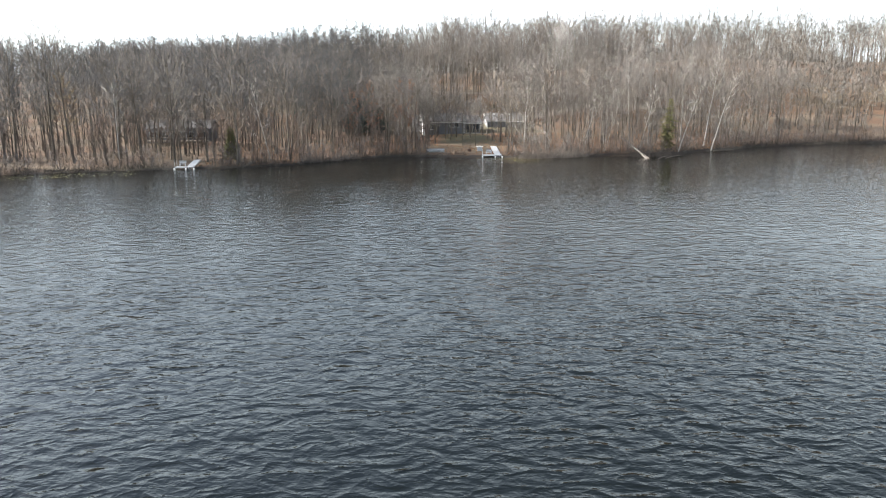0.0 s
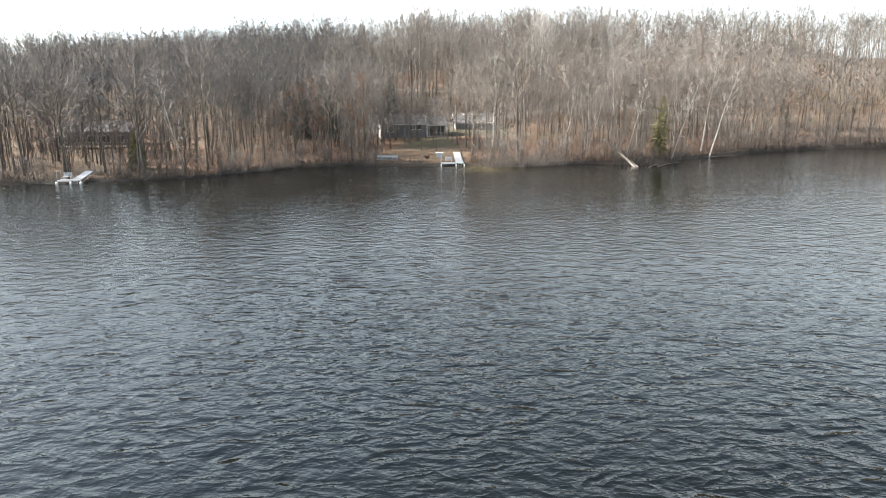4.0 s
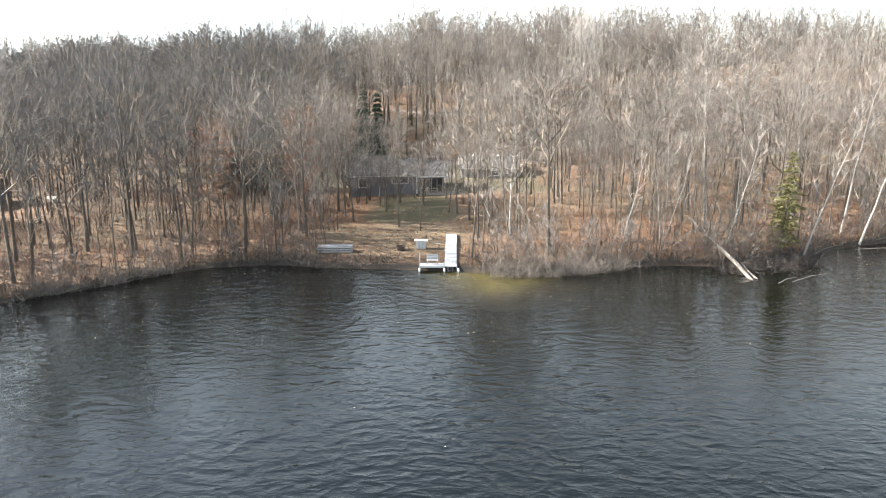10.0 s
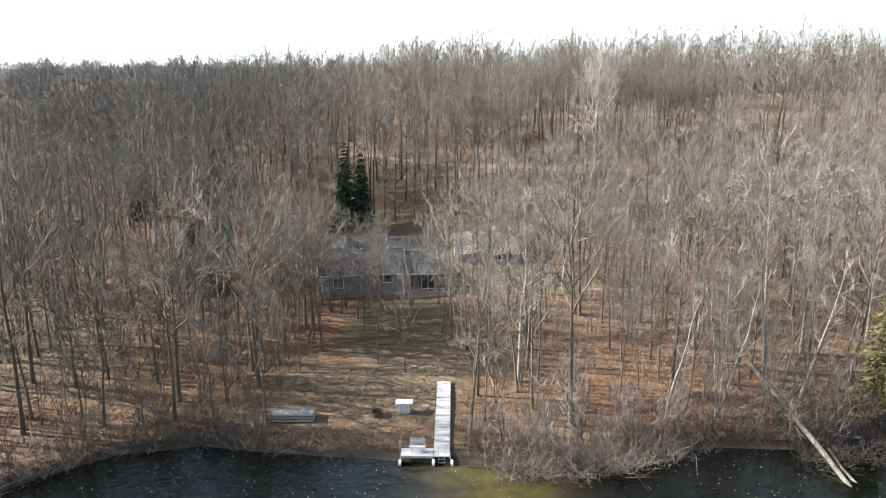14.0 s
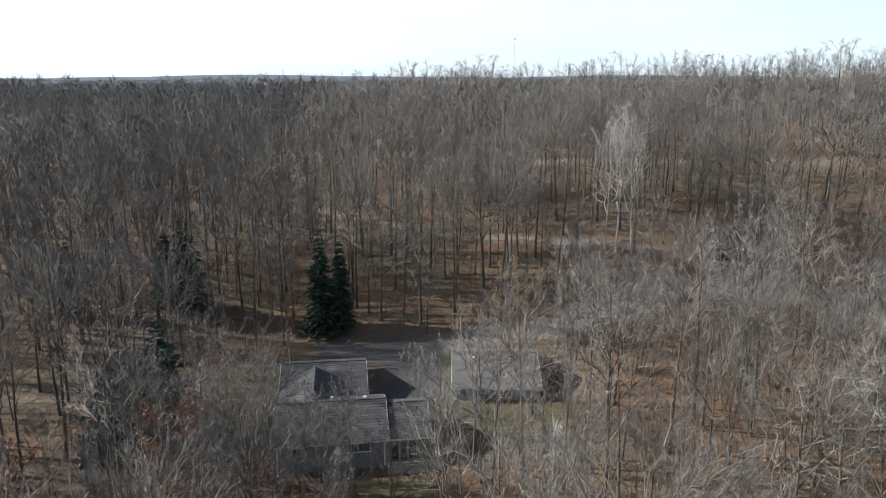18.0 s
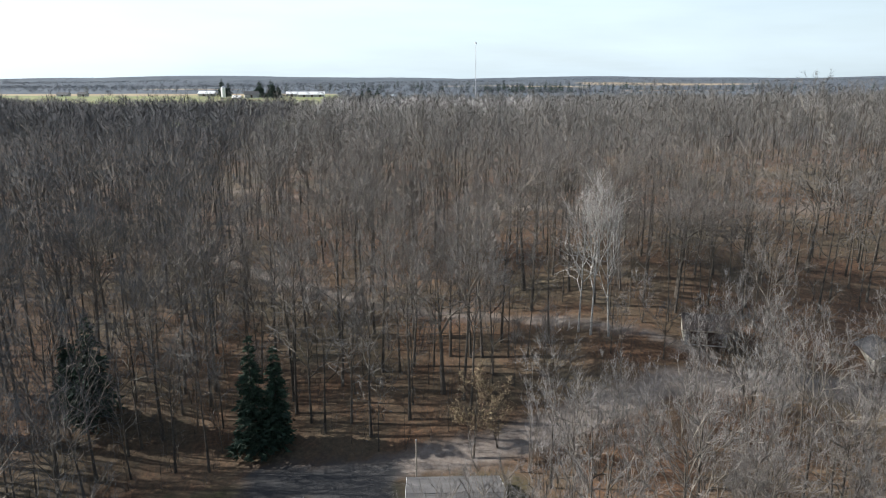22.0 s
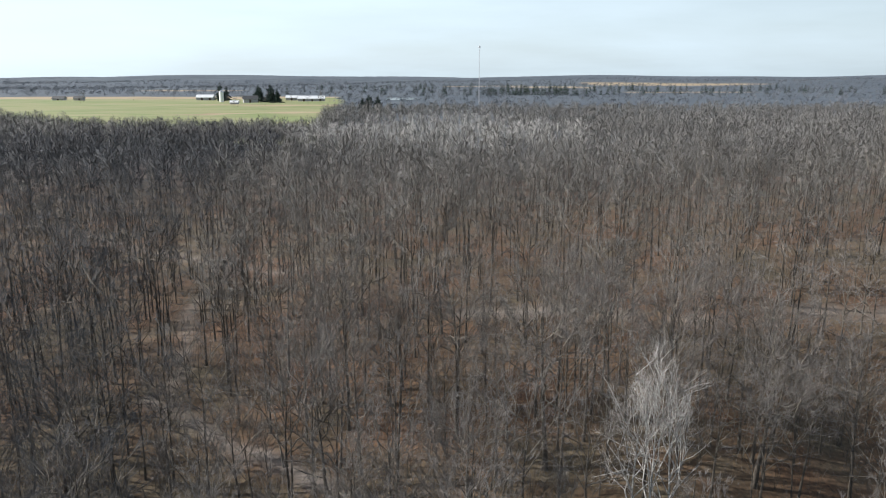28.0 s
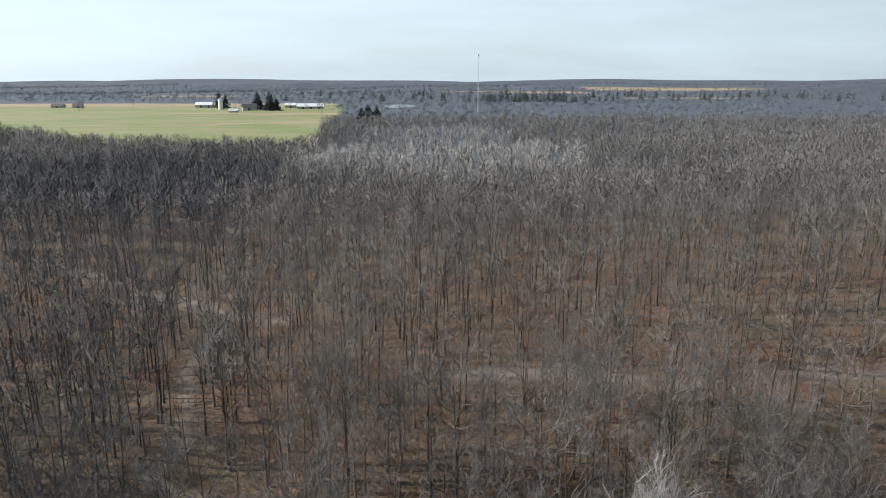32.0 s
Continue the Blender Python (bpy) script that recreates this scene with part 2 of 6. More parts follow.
def ground_material():
    """Leaf litter, mown lawn, bare track, far meadow, haze-tinted far ground, muddy lake bed and a near-black bank
    edge, each where a mask of the ground says so.
    """
    m = bpy.data.materials.new("ground_cover")
    m.use_nodes = True
    n, k = m.node_tree.nodes, m.node_tree.links
    b = n["Principled BSDF"]
    b.inputs["Roughness"].default_value = 0.95
    tc = n.new("ShaderNodeTexCoord")

    def noise_ramp(scale, stops, detail=8, stretch=None):
        z = n.new("ShaderNodeTexNoise")
        z.inputs["Scale"].default_value, z.inputs["Detail"].default_value, z.inputs["Roughness"].default_value = scale, detail, 0.7
        if stretch:
            mpp = n.new("ShaderNodeMapping")
            mpp.inputs["Scale"].default_value = stretch
            k.new(tc.outputs["Object"], mpp.inputs["Vector"])
            k.new(mpp.outputs["Vector"], z.inputs["Vector"])
        else:
            k.new(tc.outputs["Object"], z.inputs["Vector"])
        r = n.new("ShaderNodeValToRGB")
        while len(r.color_ramp.elements) < len(stops):
            r.color_ramp.elements.new(0.5)
        for i, c in enumerate(stops):
            r.color_ramp.elements[i].position = 0.3 + 0.4 * i / (len(stops) - 1)
            r.color_ramp.elements[i].color = (*c, 1)
        k.new(z.outputs["Fac"], r.inputs["Fac"])
        return z, r.outputs["Color"]

    def mix(a, c, fac):
        x = n.new("ShaderNodeMix")
        x.data_type = "RGBA"
        k.new(fac, x.inputs[0])
        k.new(a, x.inputs[6])
        k.new(c, x.inputs[7])
        return x.outputs[2]

    fine, litter = noise_ramp(2.2, [(0.024, 0.013, 0.008), (0.098, 0.052, 0.026), (0.21, 0.112, 0.054)])
    _, litter2 = noise_ramp(1.4, [(0.03, 0.024, 0.015), (0.088, 0.066, 0.039), (0.16, 0.121, 0.069)])
    wide, _ = noise_ramp(0.05, [(0, 0, 0), (1, 1, 1)], 4)
    wr = n.new("ShaderNodeMapRange")
    wr.inputs["From Min"].default_value, wr.inputs["From Max"].default_value = 0.4, 0.62
    k.new(wide.outputs["Fac"], wr.inputs["Value"])
    col = mix(litter, litter2, wr.outputs["Result"])
    _, lawn = noise_ramp(1.1, [(0.055, 0.037, 0.02), (0.05, 0.044, 0.018), (0.072, 0.07, 0.025)])
    _, track = noise_ramp(1.6, [(0.12, 0.095, 0.078), (0.19, 0.158, 0.132), (0.26, 0.222, 0.19)])
    _, meadow = noise_ramp(0.012, [(0.24, 0.215, 0.1), (0.15, 0.18, 0.055), (0.22, 0.21, 0.09), (0.14, 0.18, 0.05), (0.24, 0.215, 0.1)], 3, (0.14, 0.5, 1))
    _, bed = noise_ramp(0.6, [(0.02, 0.018, 0.007), (0.06, 0.053, 0.017), (0.1, 0.086, 0.028)])
    # far woodland floor, with the haze of distance mixed into its blue-grey
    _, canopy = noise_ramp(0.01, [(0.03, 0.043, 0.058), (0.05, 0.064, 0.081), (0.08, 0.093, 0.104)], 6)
    _, tar = noise_ramp(3.0, [(0.026, 0.026, 0.027), (0.05, 0.049, 0.048)])
    _, near_black = noise_ramp(2.5, [(0.006, 0.006, 0.005), (0.015, 0.012, 0.009)])
    at = n.new("ShaderNodeAttribute")
    at.attribute_name = "cover"
    sp = n.new("ShaderNodeSeparateColor")
    k.new(at.outputs["Color"], sp.inputs["Color"])
    at2 = n.new("ShaderNodeAttribute")
    at2.attribute_name = "cover_wet"
    sp2 = n.new("ShaderNodeSeparateColor")
    k.new(at2.outputs["Color"], sp2.inputs["Color"])
    col = mix(col, lawn, sp.outputs[0])
    col = mix(col, track, sp.outputs[1])
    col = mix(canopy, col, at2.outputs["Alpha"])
    _, straw = noise_ramp(0.02, [(0.2, 0.14, 0.075), (0.3, 0.225, 0.13), (0.36, 0.29, 0.18)], 4, (0.3, 1, 1))
    col = mix(col, mix(meadow, straw, at.outputs["Alpha"]), sp.outputs[2])
    col = mix(col, bed, sp2.outputs[0])
    col = mix(col, near_black, sp2.outputs[1])
    col = mix(col, tar, sp2.outputs[2])
    k.new(col, b.inputs["Base Color"])
    bp = n.new("ShaderNodeBump")
    bp.inputs["Strength"].default_value, bp.inputs["Distance"].default_value = 0.8, 0.08
    k.new(fine.outputs["Fac"], bp.inputs["Height"])
    k.new(bp.outputs["Normal"], b.inputs["Normal"])
    return m


def water_material():
    m = bpy.data.materials.new("lake_water")
    m.use_nodes = True
    n, k = m.node_tree.nodes, m.node_tree.links
    b = n["Principled BSDF"]
    b.inputs["Base Color"].default_value = (0.0018, 0.0026, 0.0018, 1)
    clear = n.new("ShaderNodeBsdfPrincipled")
    clear.inputs["Base Color"].default_value = (0.3, 0.3, 0.2, 1)
    clear.inputs["Transmission Weight"].default_value = 1.0
    for p in (b, clear):
        p.inputs["Roughness"].default_value, p.inputs["IOR"].default_value = 0.02, 1.333
    tc = n.new("ShaderNodeTexCoord")
    # the murky lake hides its bed; over the bright shoal off the dock it is clear
    away = n.new("ShaderNodeVectorMath")
    away.operation = "DISTANCE"
    away.inputs[1].default_value = (15.0, 140.5, 0)
    k.new(tc.outputs["Object"], away.inputs[0])
    shoal = n.new("ShaderNodeMapRange")
    shoal.inputs["From Min"].default_value, shoal.inputs["From Max"].default_value = 4.0, 9.5
    shoal.inputs["To Min"].default_value, shoal.inputs["To Max"].default_value = 1.0, 0.0
    k.new(away.outputs["Value"], shoal.inputs["Value"])
    both = n.new("ShaderNodeMixShader")
    k.new(shoal.outputs["Result"], both.inputs["Fac"])
    k.new(b.outputs["BSDF"], both.inputs[1])
    k.new(clear.outputs["BSDF"], both.inputs[2])
    k.new(both.outputs["Shader"], n["Material Output"].inputs["Surface"])
    heights = []
    # short-crested wind waves about a metre long, sharp at the crest, with finer ripples riding on them
    for scale, turn, stretch, amount, crest in ((0.4, 38, (1, 1.7, 1), 1.7, True), (0.7, -34, (1, 1.6, 1), 1.1, True), (1.9, 8, (1, 1.6, 1), 0.36, True), (5.0, -12, (1, 1.4, 1), 0.07, False)):
        mpp = n.new("ShaderNodeMapping")
        mpp.inputs["Rotation"].default_value, mpp.inputs["Scale"].default_value = (0, 0, radians(turn)), stretch
        k.new(tc.outputs["Object"], mpp.inputs["Vector"])
        z = n.new("ShaderNodeTexNoise")
        z.inputs["Scale"].default_value, z.inputs["Detail"].default_value, z.inputs["Distortion"].default_value = scale, 1.0, 0.4
        k.new(mpp.outputs["Vector"], z.inputs["Vector"])
        level = z.outputs["Fac"]
        if crest:
            # folded about its middle, so that the crests are narrow and the troughs broad
            off = n.new("ShaderNodeMath")
            off.operation = "SUBTRACT"
            off.inputs[1].default_value = 0.5
            k.new(level, off.inputs[0])
            fold = n.new("ShaderNodeMath")
            fold.operation = "ABSOLUTE"
            k.new(off.outputs[0], fold.inputs[0])
            level = fold.outputs[0]
            amount = -amount
        mu = n.new("ShaderNodeMath")
        mu.operation = "MULTIPLY"
        mu.inputs[1].default_value = amount
        k.new(level, mu.inputs[0])
        heights.append(mu.outputs[0])
    total = heights[0]
    for h in heights[1:]:
        ad = n.new("ShaderNodeMath")
        k.new(total, ad.inputs[0])
        k.new(h, ad.inputs[1])
        total = ad.outputs[0]
    # cat's paws: the wind roughens the lake in wide patches, and the lee of the shore lies calmer
    z = n.new("ShaderNodeTexNoise")
    z.inputs["Scale"].default_value, z.inputs["Detail"].default_value = 0.025, 2
    k.new(tc.outputs["Object"], z.inputs["Vector"])
    sx = n.new("ShaderNodeSeparateXYZ")
    k.new(tc.outputs["Object"], sx.inputs["Vector"])
    lee = n.new("ShaderNodeMapRange")
    lee.inputs["From Min"].default_value, lee.inputs["From Max"].default_value = 45, 112
    lee.inputs["To Min"].default_value, lee.inputs["To Max"].default_value = 1.0, 0.45
    k.new(sx.outputs["Y"], lee.inputs["Value"])
    mr = n.new("ShaderNodeMapRange")
    mr.inputs["From Min"].default_value, mr.inputs["From Max"].default_value = 0.35, 0.65
    mr.inputs["To Min"].default_value, mr.inputs["To Max"].default_value = 0.55, 1.0
    k.new(z.outputs["Fac"], mr.inputs["Value"])
    mu = n.new("ShaderNodeMath")
    mu.operation = "MULTIPLY"
    k.new(mr.outputs["Result"], mu.inputs[0])
    k.new(lee.outputs["Result"], mu.inputs[1])
    mu2 = n.new("ShaderNodeMath")
    mu2.operation = "MULTIPLY"
    k.new(total, mu2.inputs[0])
    k.new(mu.outputs[0], mu2.inputs[1])
    bp = n.new("ShaderNodeBump")
    bp.inputs["Strength"].default_value, bp.inputs["Distance"].default_value = 1.0, 0.17
    k.new(mu2.outputs[0], bp.inputs["Height"])
    for p in (b, clear):
        k.new(bp.outputs["Normal"], p.inputs["Normal"])
    return m


# ---- mesh helpers ----


def part(name, bm, mat, parent=None, label=""):
    """Links a bmesh as one mesh object under a thing or a part."""
    me = bpy.data.meshes.new(name)
    bm.to_mesh(me)
    bm.free()
    me.materials.append(mat)
    ob = new(name, me)
    ob.parent = parent
    return tagged(ob, label)


def soup(name, verts, tris, mat, parent=None, label="", bark=None, barked=0):
    """Links arrays of places and triangles as one mesh object. The first triangles, as many as barked, take bark."""
    me = bpy.data.meshes.new(name)
    verts, tris = np.asarray(verts, np.float32), np.asarray(tris, np.int32)
    me.vertices.add(len(verts))
    me.vertices.foreach_set("co", verts.ravel())
    me.loops.add(len(tris) * 3)
    me.loops.foreach_set("vertex_index", tris.ravel())
    me.polygons.add(len(tris))
    me.polygons.foreach_set("loop_start", np.arange(0, len(tris) * 3, 3, dtype=np.int32))
    me.update(calc_edges=True)
    me.materials.append(mat)
    if bark:
        me.materials.append(bark)
        me.polygons.foreach_set("material_index", (np.arange(len(tris)) < barked).astype(np.int32))
    ob = new(name, me)
    ob.parent = parent
    return tagged(ob, label)


def unit(v):
    return v / np.maximum(np.linalg.norm(v, axis=-1, keepdims=True), 1e-9)


def round_off(ob, outward):
    """Gives a crown the soft shading of a round mass: the normals of its twigs lean outwards."""
    me = ob.data
    at = me.attributes.new("custom_normal", "FLOAT_VECTOR", "POINT")
    at.data.foreach_set("vector", outward.astype(np.float32).ravel())
    return ob


def outwards(v, t, heart):
    """Unit ways from the heart of a crown to its places, and the triangles turned to face them."""
    n = v - heart
    n = unit(n)
    face = np.cross(v[t[:, 1]] - v[t[:, 0]], v[t[:, 2]] - v[t[:, 0]])
    away = np.einsum("ij,ij->i", face, n[t[:, 0]]) < 0
    turned = np.where(away[:, None], t[:, ::-1], t)
    face = unit(np.where(away[:, None], -face, face))
    own = np.zeros_like(v)
    for k in range(3):
        own[t[:, k]] = face
    return unit(n + own * 0.75 + (0, 0, 0.25)), turned


def thing(name, m, label, category, group="", kind=""):
    ob = new(name)
    ob.empty_display_size = 0.3
    ob.matrix_world = m
    return tagged(ob, label, category, group, kind)


def boxed(bm, x0, x1, y0, y1, z0, z1, bevel=0.0):
    got = bmesh.ops.create_cube(bm, size=1)["verts"]
    bmesh.ops.transform(bm, matrix=Matrix.Translation(((x0 + x1) / 2, (y0 + y1) / 2, (z0 + z1) / 2)) @ Matrix.Diagonal((x1 - x0, y1 - y0, z1 - z0, 1)), verts=got)
    if bevel:
        bmesh.ops.bevel(bm, geom=list({e for v in got for e in v.link_edges}), offset=bevel, segments=1, affect="EDGES")
    return bm


def box(x0, x1, y0, y1, z0, z1, bevel=0.0):
    return boxed(bmesh.new(), x0, x1, y0, y1, z0, z1, bevel)


def rod(bm, a, b, r0, r1=None, sides=8):
    a, b = Vector(a), Vector(b)
    got = bmesh.ops.create_cone(bm, cap_ends=True, segments=sides, radius1=r0, radius2=r0 if r1 is None else r1, depth=(b - a).length)["verts"]
    bmesh.ops.transform(bm, matrix=Matrix.Translation((a + b) / 2) @ (b - a).to_track_quat("Z", "Y").to_matrix().to_4x4(), verts=got)
    return bm


def slab(bm, corners, thick):
    """A plate from four corners, seen from above in order, thick downwards along its normal."""
    c = [Vector(p) for p in corners]
    nrm = (c[1] - c[0]).cross(c[3] - c[0]).normalized()
    top = [bm.verts.new(p) for p in c]
    low = [bm.verts.new(p - nrm * thick) for p in c]
    bm.faces.new(top)
    bm.faces.new(low[::-1])
    for i in range(4):
        j = (i + 1) % 4
        bm.faces.new((top[i], low[i], low[j], top[j]))
    return bm


def prism(bm, outline, axis_from, axis_to, axis="y"):
    """A solid whose outline (pairs) is drawn across an axis, between two places on it."""
    def at(p, d):
        return (p[0], d, p[1]) if axis == "y" else (d, p[0], p[1])
    a = [bm.verts.new(at(p, axis_from)) for p in outline]
    b = [bm.verts.new(at(p, axis_to)) for p in outline]
    bm.faces.new(a)
    bm.faces.new(b[::-1])
    for i in range(len(a)):
        j = (i + 1) % len(a)
        bm.faces.new((a[j], a[i], b[i], b[j]))
    bmesh.ops.recalc_face_normals(bm, faces=bm.faces)
    return bm


# ---- the lie of the land ----
SHORE_X = [-400, -150, -75, -57, -46, -36, -29, -26, -22, -18, -14, -8, -2, 5, 14, 18, 22, 26, 33, 39, 44, 50, 55, 64, 70, 92, 108, 200, 400]
SHORE_Y = [60, 100, 117.5, 123, 125.5, 128, 131, 134, 137, 141.5, 144.6, 146, 145, 144.4, 143.4, 142.6, 143.2, 145, 146.5, 146.2, 148, 150.5, 154.5, 158.5, 164, 173, 175, 190, 200]
RISE_D = [0, 1.0, 3, 8, 30, 55, 66, 80, 96, 116, 136, 156, 185, 260, 330, 400, 470, 560, 620, 1900, 3000, 3900, 4500, 5200]
RISE_Z = [0.0, 0.35, 0.5, 0.75, 2.0, 3.3, 3.5, 7.0, 10.4, 14.0, 17.4, 18.6, 18.0, 17.0, 17.0, 17.5, 15.5, 9.5, 8, 8, 12, 24, 42, 44]


def lump(x, y, s):
    return np.sin(x / s + 1.3) * np.cos(y / s * 0.83 + 0.4) + 0.5 * np.sin(x / s * 2.3 - y / s * 1.9)


def land(x, y):
    """Height of the ground, of the lake bed too."""
    x, y = np.asarray(x, float), np.asarray(y, float)
    sy = np.interp(x, SHORE_X, SHORE_Y)
    d = y - sy
    bulge = np.clip((x - 20) / 40, 0, 1) * np.clip((d - 25) / 30, 0, 1) * 12
    low, back = np.interp(x, [-160, -70, -20, 5, 60, 130], [0.35, 0.42, 0.8, 1.0, 1.2, 1.3]), np.interp(x, [-160, -90, -20, 5, 46, 125], [0.5, 0.6, 0.88, 1.0, 1.08, 1.3])
    lateral = low + (back - low) * np.clip((d - 80) / 60, 0, 1)
    hill = np.interp(d + bulge, RISE_D, RISE_Z)
    far = np.clip((d - 200) / 120, 0, 1)
    z = hill * (lateral * (1 - far) + far)
    z = z + np.clip(d / 20, 0, 1) * 0.12 * lump(x, y, 5) + np.clip((d - 60) / 60, 0, 1) * 0.7 * lump(x, y, 31) + np.clip((d - 1900) / 1500, 0, 1) * (7 * lump(x, y, 420) + 9 * lump(x + 900, y * 2.2, 700) + 6 * np.clip(x / 1500, -0.5, 1))
    shallow = np.exp(-((x - 15) / 7) ** 2)
    bed = -np.minimum(3.2, np.maximum(0, -d) * (0.28 - 0.16 * shallow) + 0.05)
    return np.where(d < 0, bed, np.maximum(z, 0.02))


def high(x, y):
    return float(land(x, y))


TRAIL = [(-24, 265), (-16, 260), (-10, 255.5), (-4, 252), (4, 246.5), (15, 240.5), (27, 238), (36, 236), (46, 232), (54, 227)]
DRIVE = [(3, 207), (12, 208.5), (24, 212), (35, 216), (46, 221), (60, 222), (90, 224)]
TRACK_EAST = [(18, 288), (27, 291), (46, 288), (60, 282.5), (80, 285), (95, 285), (170, 300)]
TRACK_WEST = [(-24, 265), (-22, 272), (-24, 281), (-26, 288), (-31, 305), (-30, 334)]
TRACK_BACK = [(-105, 390), (-85, 377), (-65, 362), (-46, 348), (-28, 335), (-16, 329)]


def near_line(x, y, line):
    x, y = np.asarray(x, float), np.asarray(y, float)
    best = np.full(np.broadcast(x, y).shape, 1e9)
    for (ax, ay), (bx, by) in zip(line, line[1:]):
        t = np.clip(((x - ax) * (bx - ax) + (y - ay) * (by - ay)) / ((bx - ax) ** 2 + (by - ay) ** 2), 0, 1)
        best = np.minimum(best, np.hypot(x - ax - t * (bx - ax), y - ay - t * (by - ay)))
    return best


def in_field(x, y):
    """The open farmland beyond the woods."""
    edge = np.interp(y, [790, 1000, 1600, 1950], [-70, -100, -140, -200])
    return (y > 715 + 0.84 * np.maximum(0, -200 - x)) & (y < 1930) & (x < edge)


def far_strip(x, y):
    """Pale clearings in the far woods."""
    return ((y > 2250) & (y < 2420) & (x > 620) & (x < 980)) | ((y > 2750) & (y < 2950) & (x > 330) & (x < 620)) | ((y > 3200) & (y < 3500) & (x > 700) & (x < 1500)) \
        | ((y > 2500) & (y < 2640) & (x > -900) & (x < -560)) | ((y > 3000) & (y < 3200) & (x > 100) & (x < 420))


def stubble_field(x, y):
    """Tan stubble on the far side of the farm, and a brown patch below the barns."""
    return ((y > 1760) & (x < -330)) | (y > 1840) | ((np.abs(y - 1180 - 0.25 * (x + 200)) < 16) & (x > -330)) | ((np.abs(y - 1420 + 0.1 * x) < 22) & (x > -420))


def open_ground(x, y):
    """Where no tree stands: lawns, yards, drives, houses."""
    lawn = ((x > -3) & (x < 13) & (y > 156) & (y < 180)) | ((x > -16) & (x < -6) & (y > 187) & (y < 206)) | ((x > 3) & (x < 24) & (y > 180) & (y < 206)) \
        | ((x > -10) & (x < 6) & (y > 172) & (y < 212)) | ((x > -3) & (x < 12.5) & (y > 142) & (y < 158)) | ((x > 45) & (x < 63) & (y > 222) & (y < 235)) \
        | ((x > 66) & (x < 95) & (y > 222) & (y < 240)) | ((x > -70) & (x < -53) & (y > 163) & (y < 178)) | ((x > -50) & (x < -42) & (y < 132))
    return lawn | (near_line(x, y, TRAIL) < 1.9) | (near_line(x, y + 3, TRAIL) < 2.0) | (near_line(x, y, DRIVE) < 2.8) | (near_line(x, y + 3, DRIVE) < 2.4) | (near_line(x, y, TRACK_EAST) < 1.5) | (near_line(x, y, TRACK_WEST) < 1.8) | (near_line(x, y + 3, TRACK_EAST) < 2.5) | (near_line(x, y + 3, TRACK_BACK) < 3) | in_field(x, y)


def spaced(*runs):
    return np.concatenate([np.arange(a, b, s) for a, b, s in runs])


def make_ground():
    xs = spaced((-4000, -900, 160), (-900, -300, 50), (-300, -120, 10), (-120, -50, 2.5), (-50, 70, 1.0), (70, 120, 2.5), (120, 300, 10), (300, 900, 50), (900, 4001, 160))
    ys = spaced((-1500, -300, 200), (-300, 90, 15), (90, 125, 2.5), (125, 160, 0.6), (160, 270, 1.2), (270, 420, 4), (420, 900, 20), (900, 2000, 25), (2000, 5300, 110))
    gx, gy = np.meshgrid(xs, ys)
    gz = land(gx, gy)
    nx, ny = len(xs), len(ys)
    i = (np.arange(ny - 1)[:, None] * nx + np.arange(nx - 1)[None, :]).ravel()
    tris = np.concatenate([np.stack([i, i + 1, i + nx + 1], 1), np.stack([i, i + nx + 1, i + nx], 1)])
    ob = soup("ground", np.stack([gx.ravel(), gy.ravel(), gz.ravel()], 1), tris, ground_material())
    ob.data.polygons.foreach_set("use_smooth", np.ones(len(tris), bool))
    x, y = gx.ravel(), gy.ravel()
    d = y - np.interp(x, SHORE_X, SHORE_Y)
    jig = 0.8 * lump(x, y, 2.1) + 0.8 * lump(x, y, 0.9)

    def soft(v, w):
        return np.clip(0.5 - (v + jig * w * 0.4) / w, 0, 1)

    def rect(x0, x1, y0, y1):
        return np.maximum(np.maximum(x0 - x, x - x1), np.maximum(y0 - y, y - y1))
    lawn = np.maximum.reduce([soft(rect(0, 11.5, 163, 178), 2), soft(rect(-15, -7, 186, 205), 2), soft(rect(8, 25, 181, 206), 2) * 0.9, soft(rect(58, 90, 219, 226), 3) * 0.7, soft(rect(-66, -56, 160, 168), 3) * 0.5])
    track = np.maximum.reduce([soft(near_line(x, y, TRAIL) - 0.9, 1.2), soft(near_line(x, y, DRIVE) - 2.4, 1.5), 0.8 * soft(near_line(x, y, TRACK_EAST) - 1.3, 1), 0.5 * soft(near_line(x, y, TRACK_WEST) - 1.3, 1), 0.8 * soft(near_line(x, y, TRACK_BACK) - 1.4, 1.2)])
    meadow = np.maximum(in_field(x, y - 20), far_strip(x, y)).astype(float)
    stubble = (stubble_field(x, y) | (y > 2000)).astype(float)
    wet = (d < 0.0).astype(float)
    drop = 0.8 + 5.0 * np.exp(-((x - 15) / 4.5) ** 2)
    # near-black over the deep muddy bed and along the foot of the bank
    near_black = np.maximum(np.clip(1 - np.abs(d - 0.6) / 1.7, 0, 1) * (d >= -0.6), np.clip((-d - drop * 0.5) / drop, 0, 1))
    tar = np.maximum(soft(rect(-6, 11, 202, 210), 2), soft(rect(3.5, 11, 190, 204), 2))
    # beyond the hill the ground fades to the haze-tinted canopy colour
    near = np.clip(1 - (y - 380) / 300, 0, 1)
    for name, chans in (("cover", (lawn, track, meadow)), ("cover_wet", (wet, near_black, tar))):
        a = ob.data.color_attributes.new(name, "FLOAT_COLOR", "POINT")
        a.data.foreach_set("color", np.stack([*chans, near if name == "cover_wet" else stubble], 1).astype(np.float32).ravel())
    return tagged(ob, "rolling ground under brown leaf litter, with lawn and tracks", "ground", kind="structure")


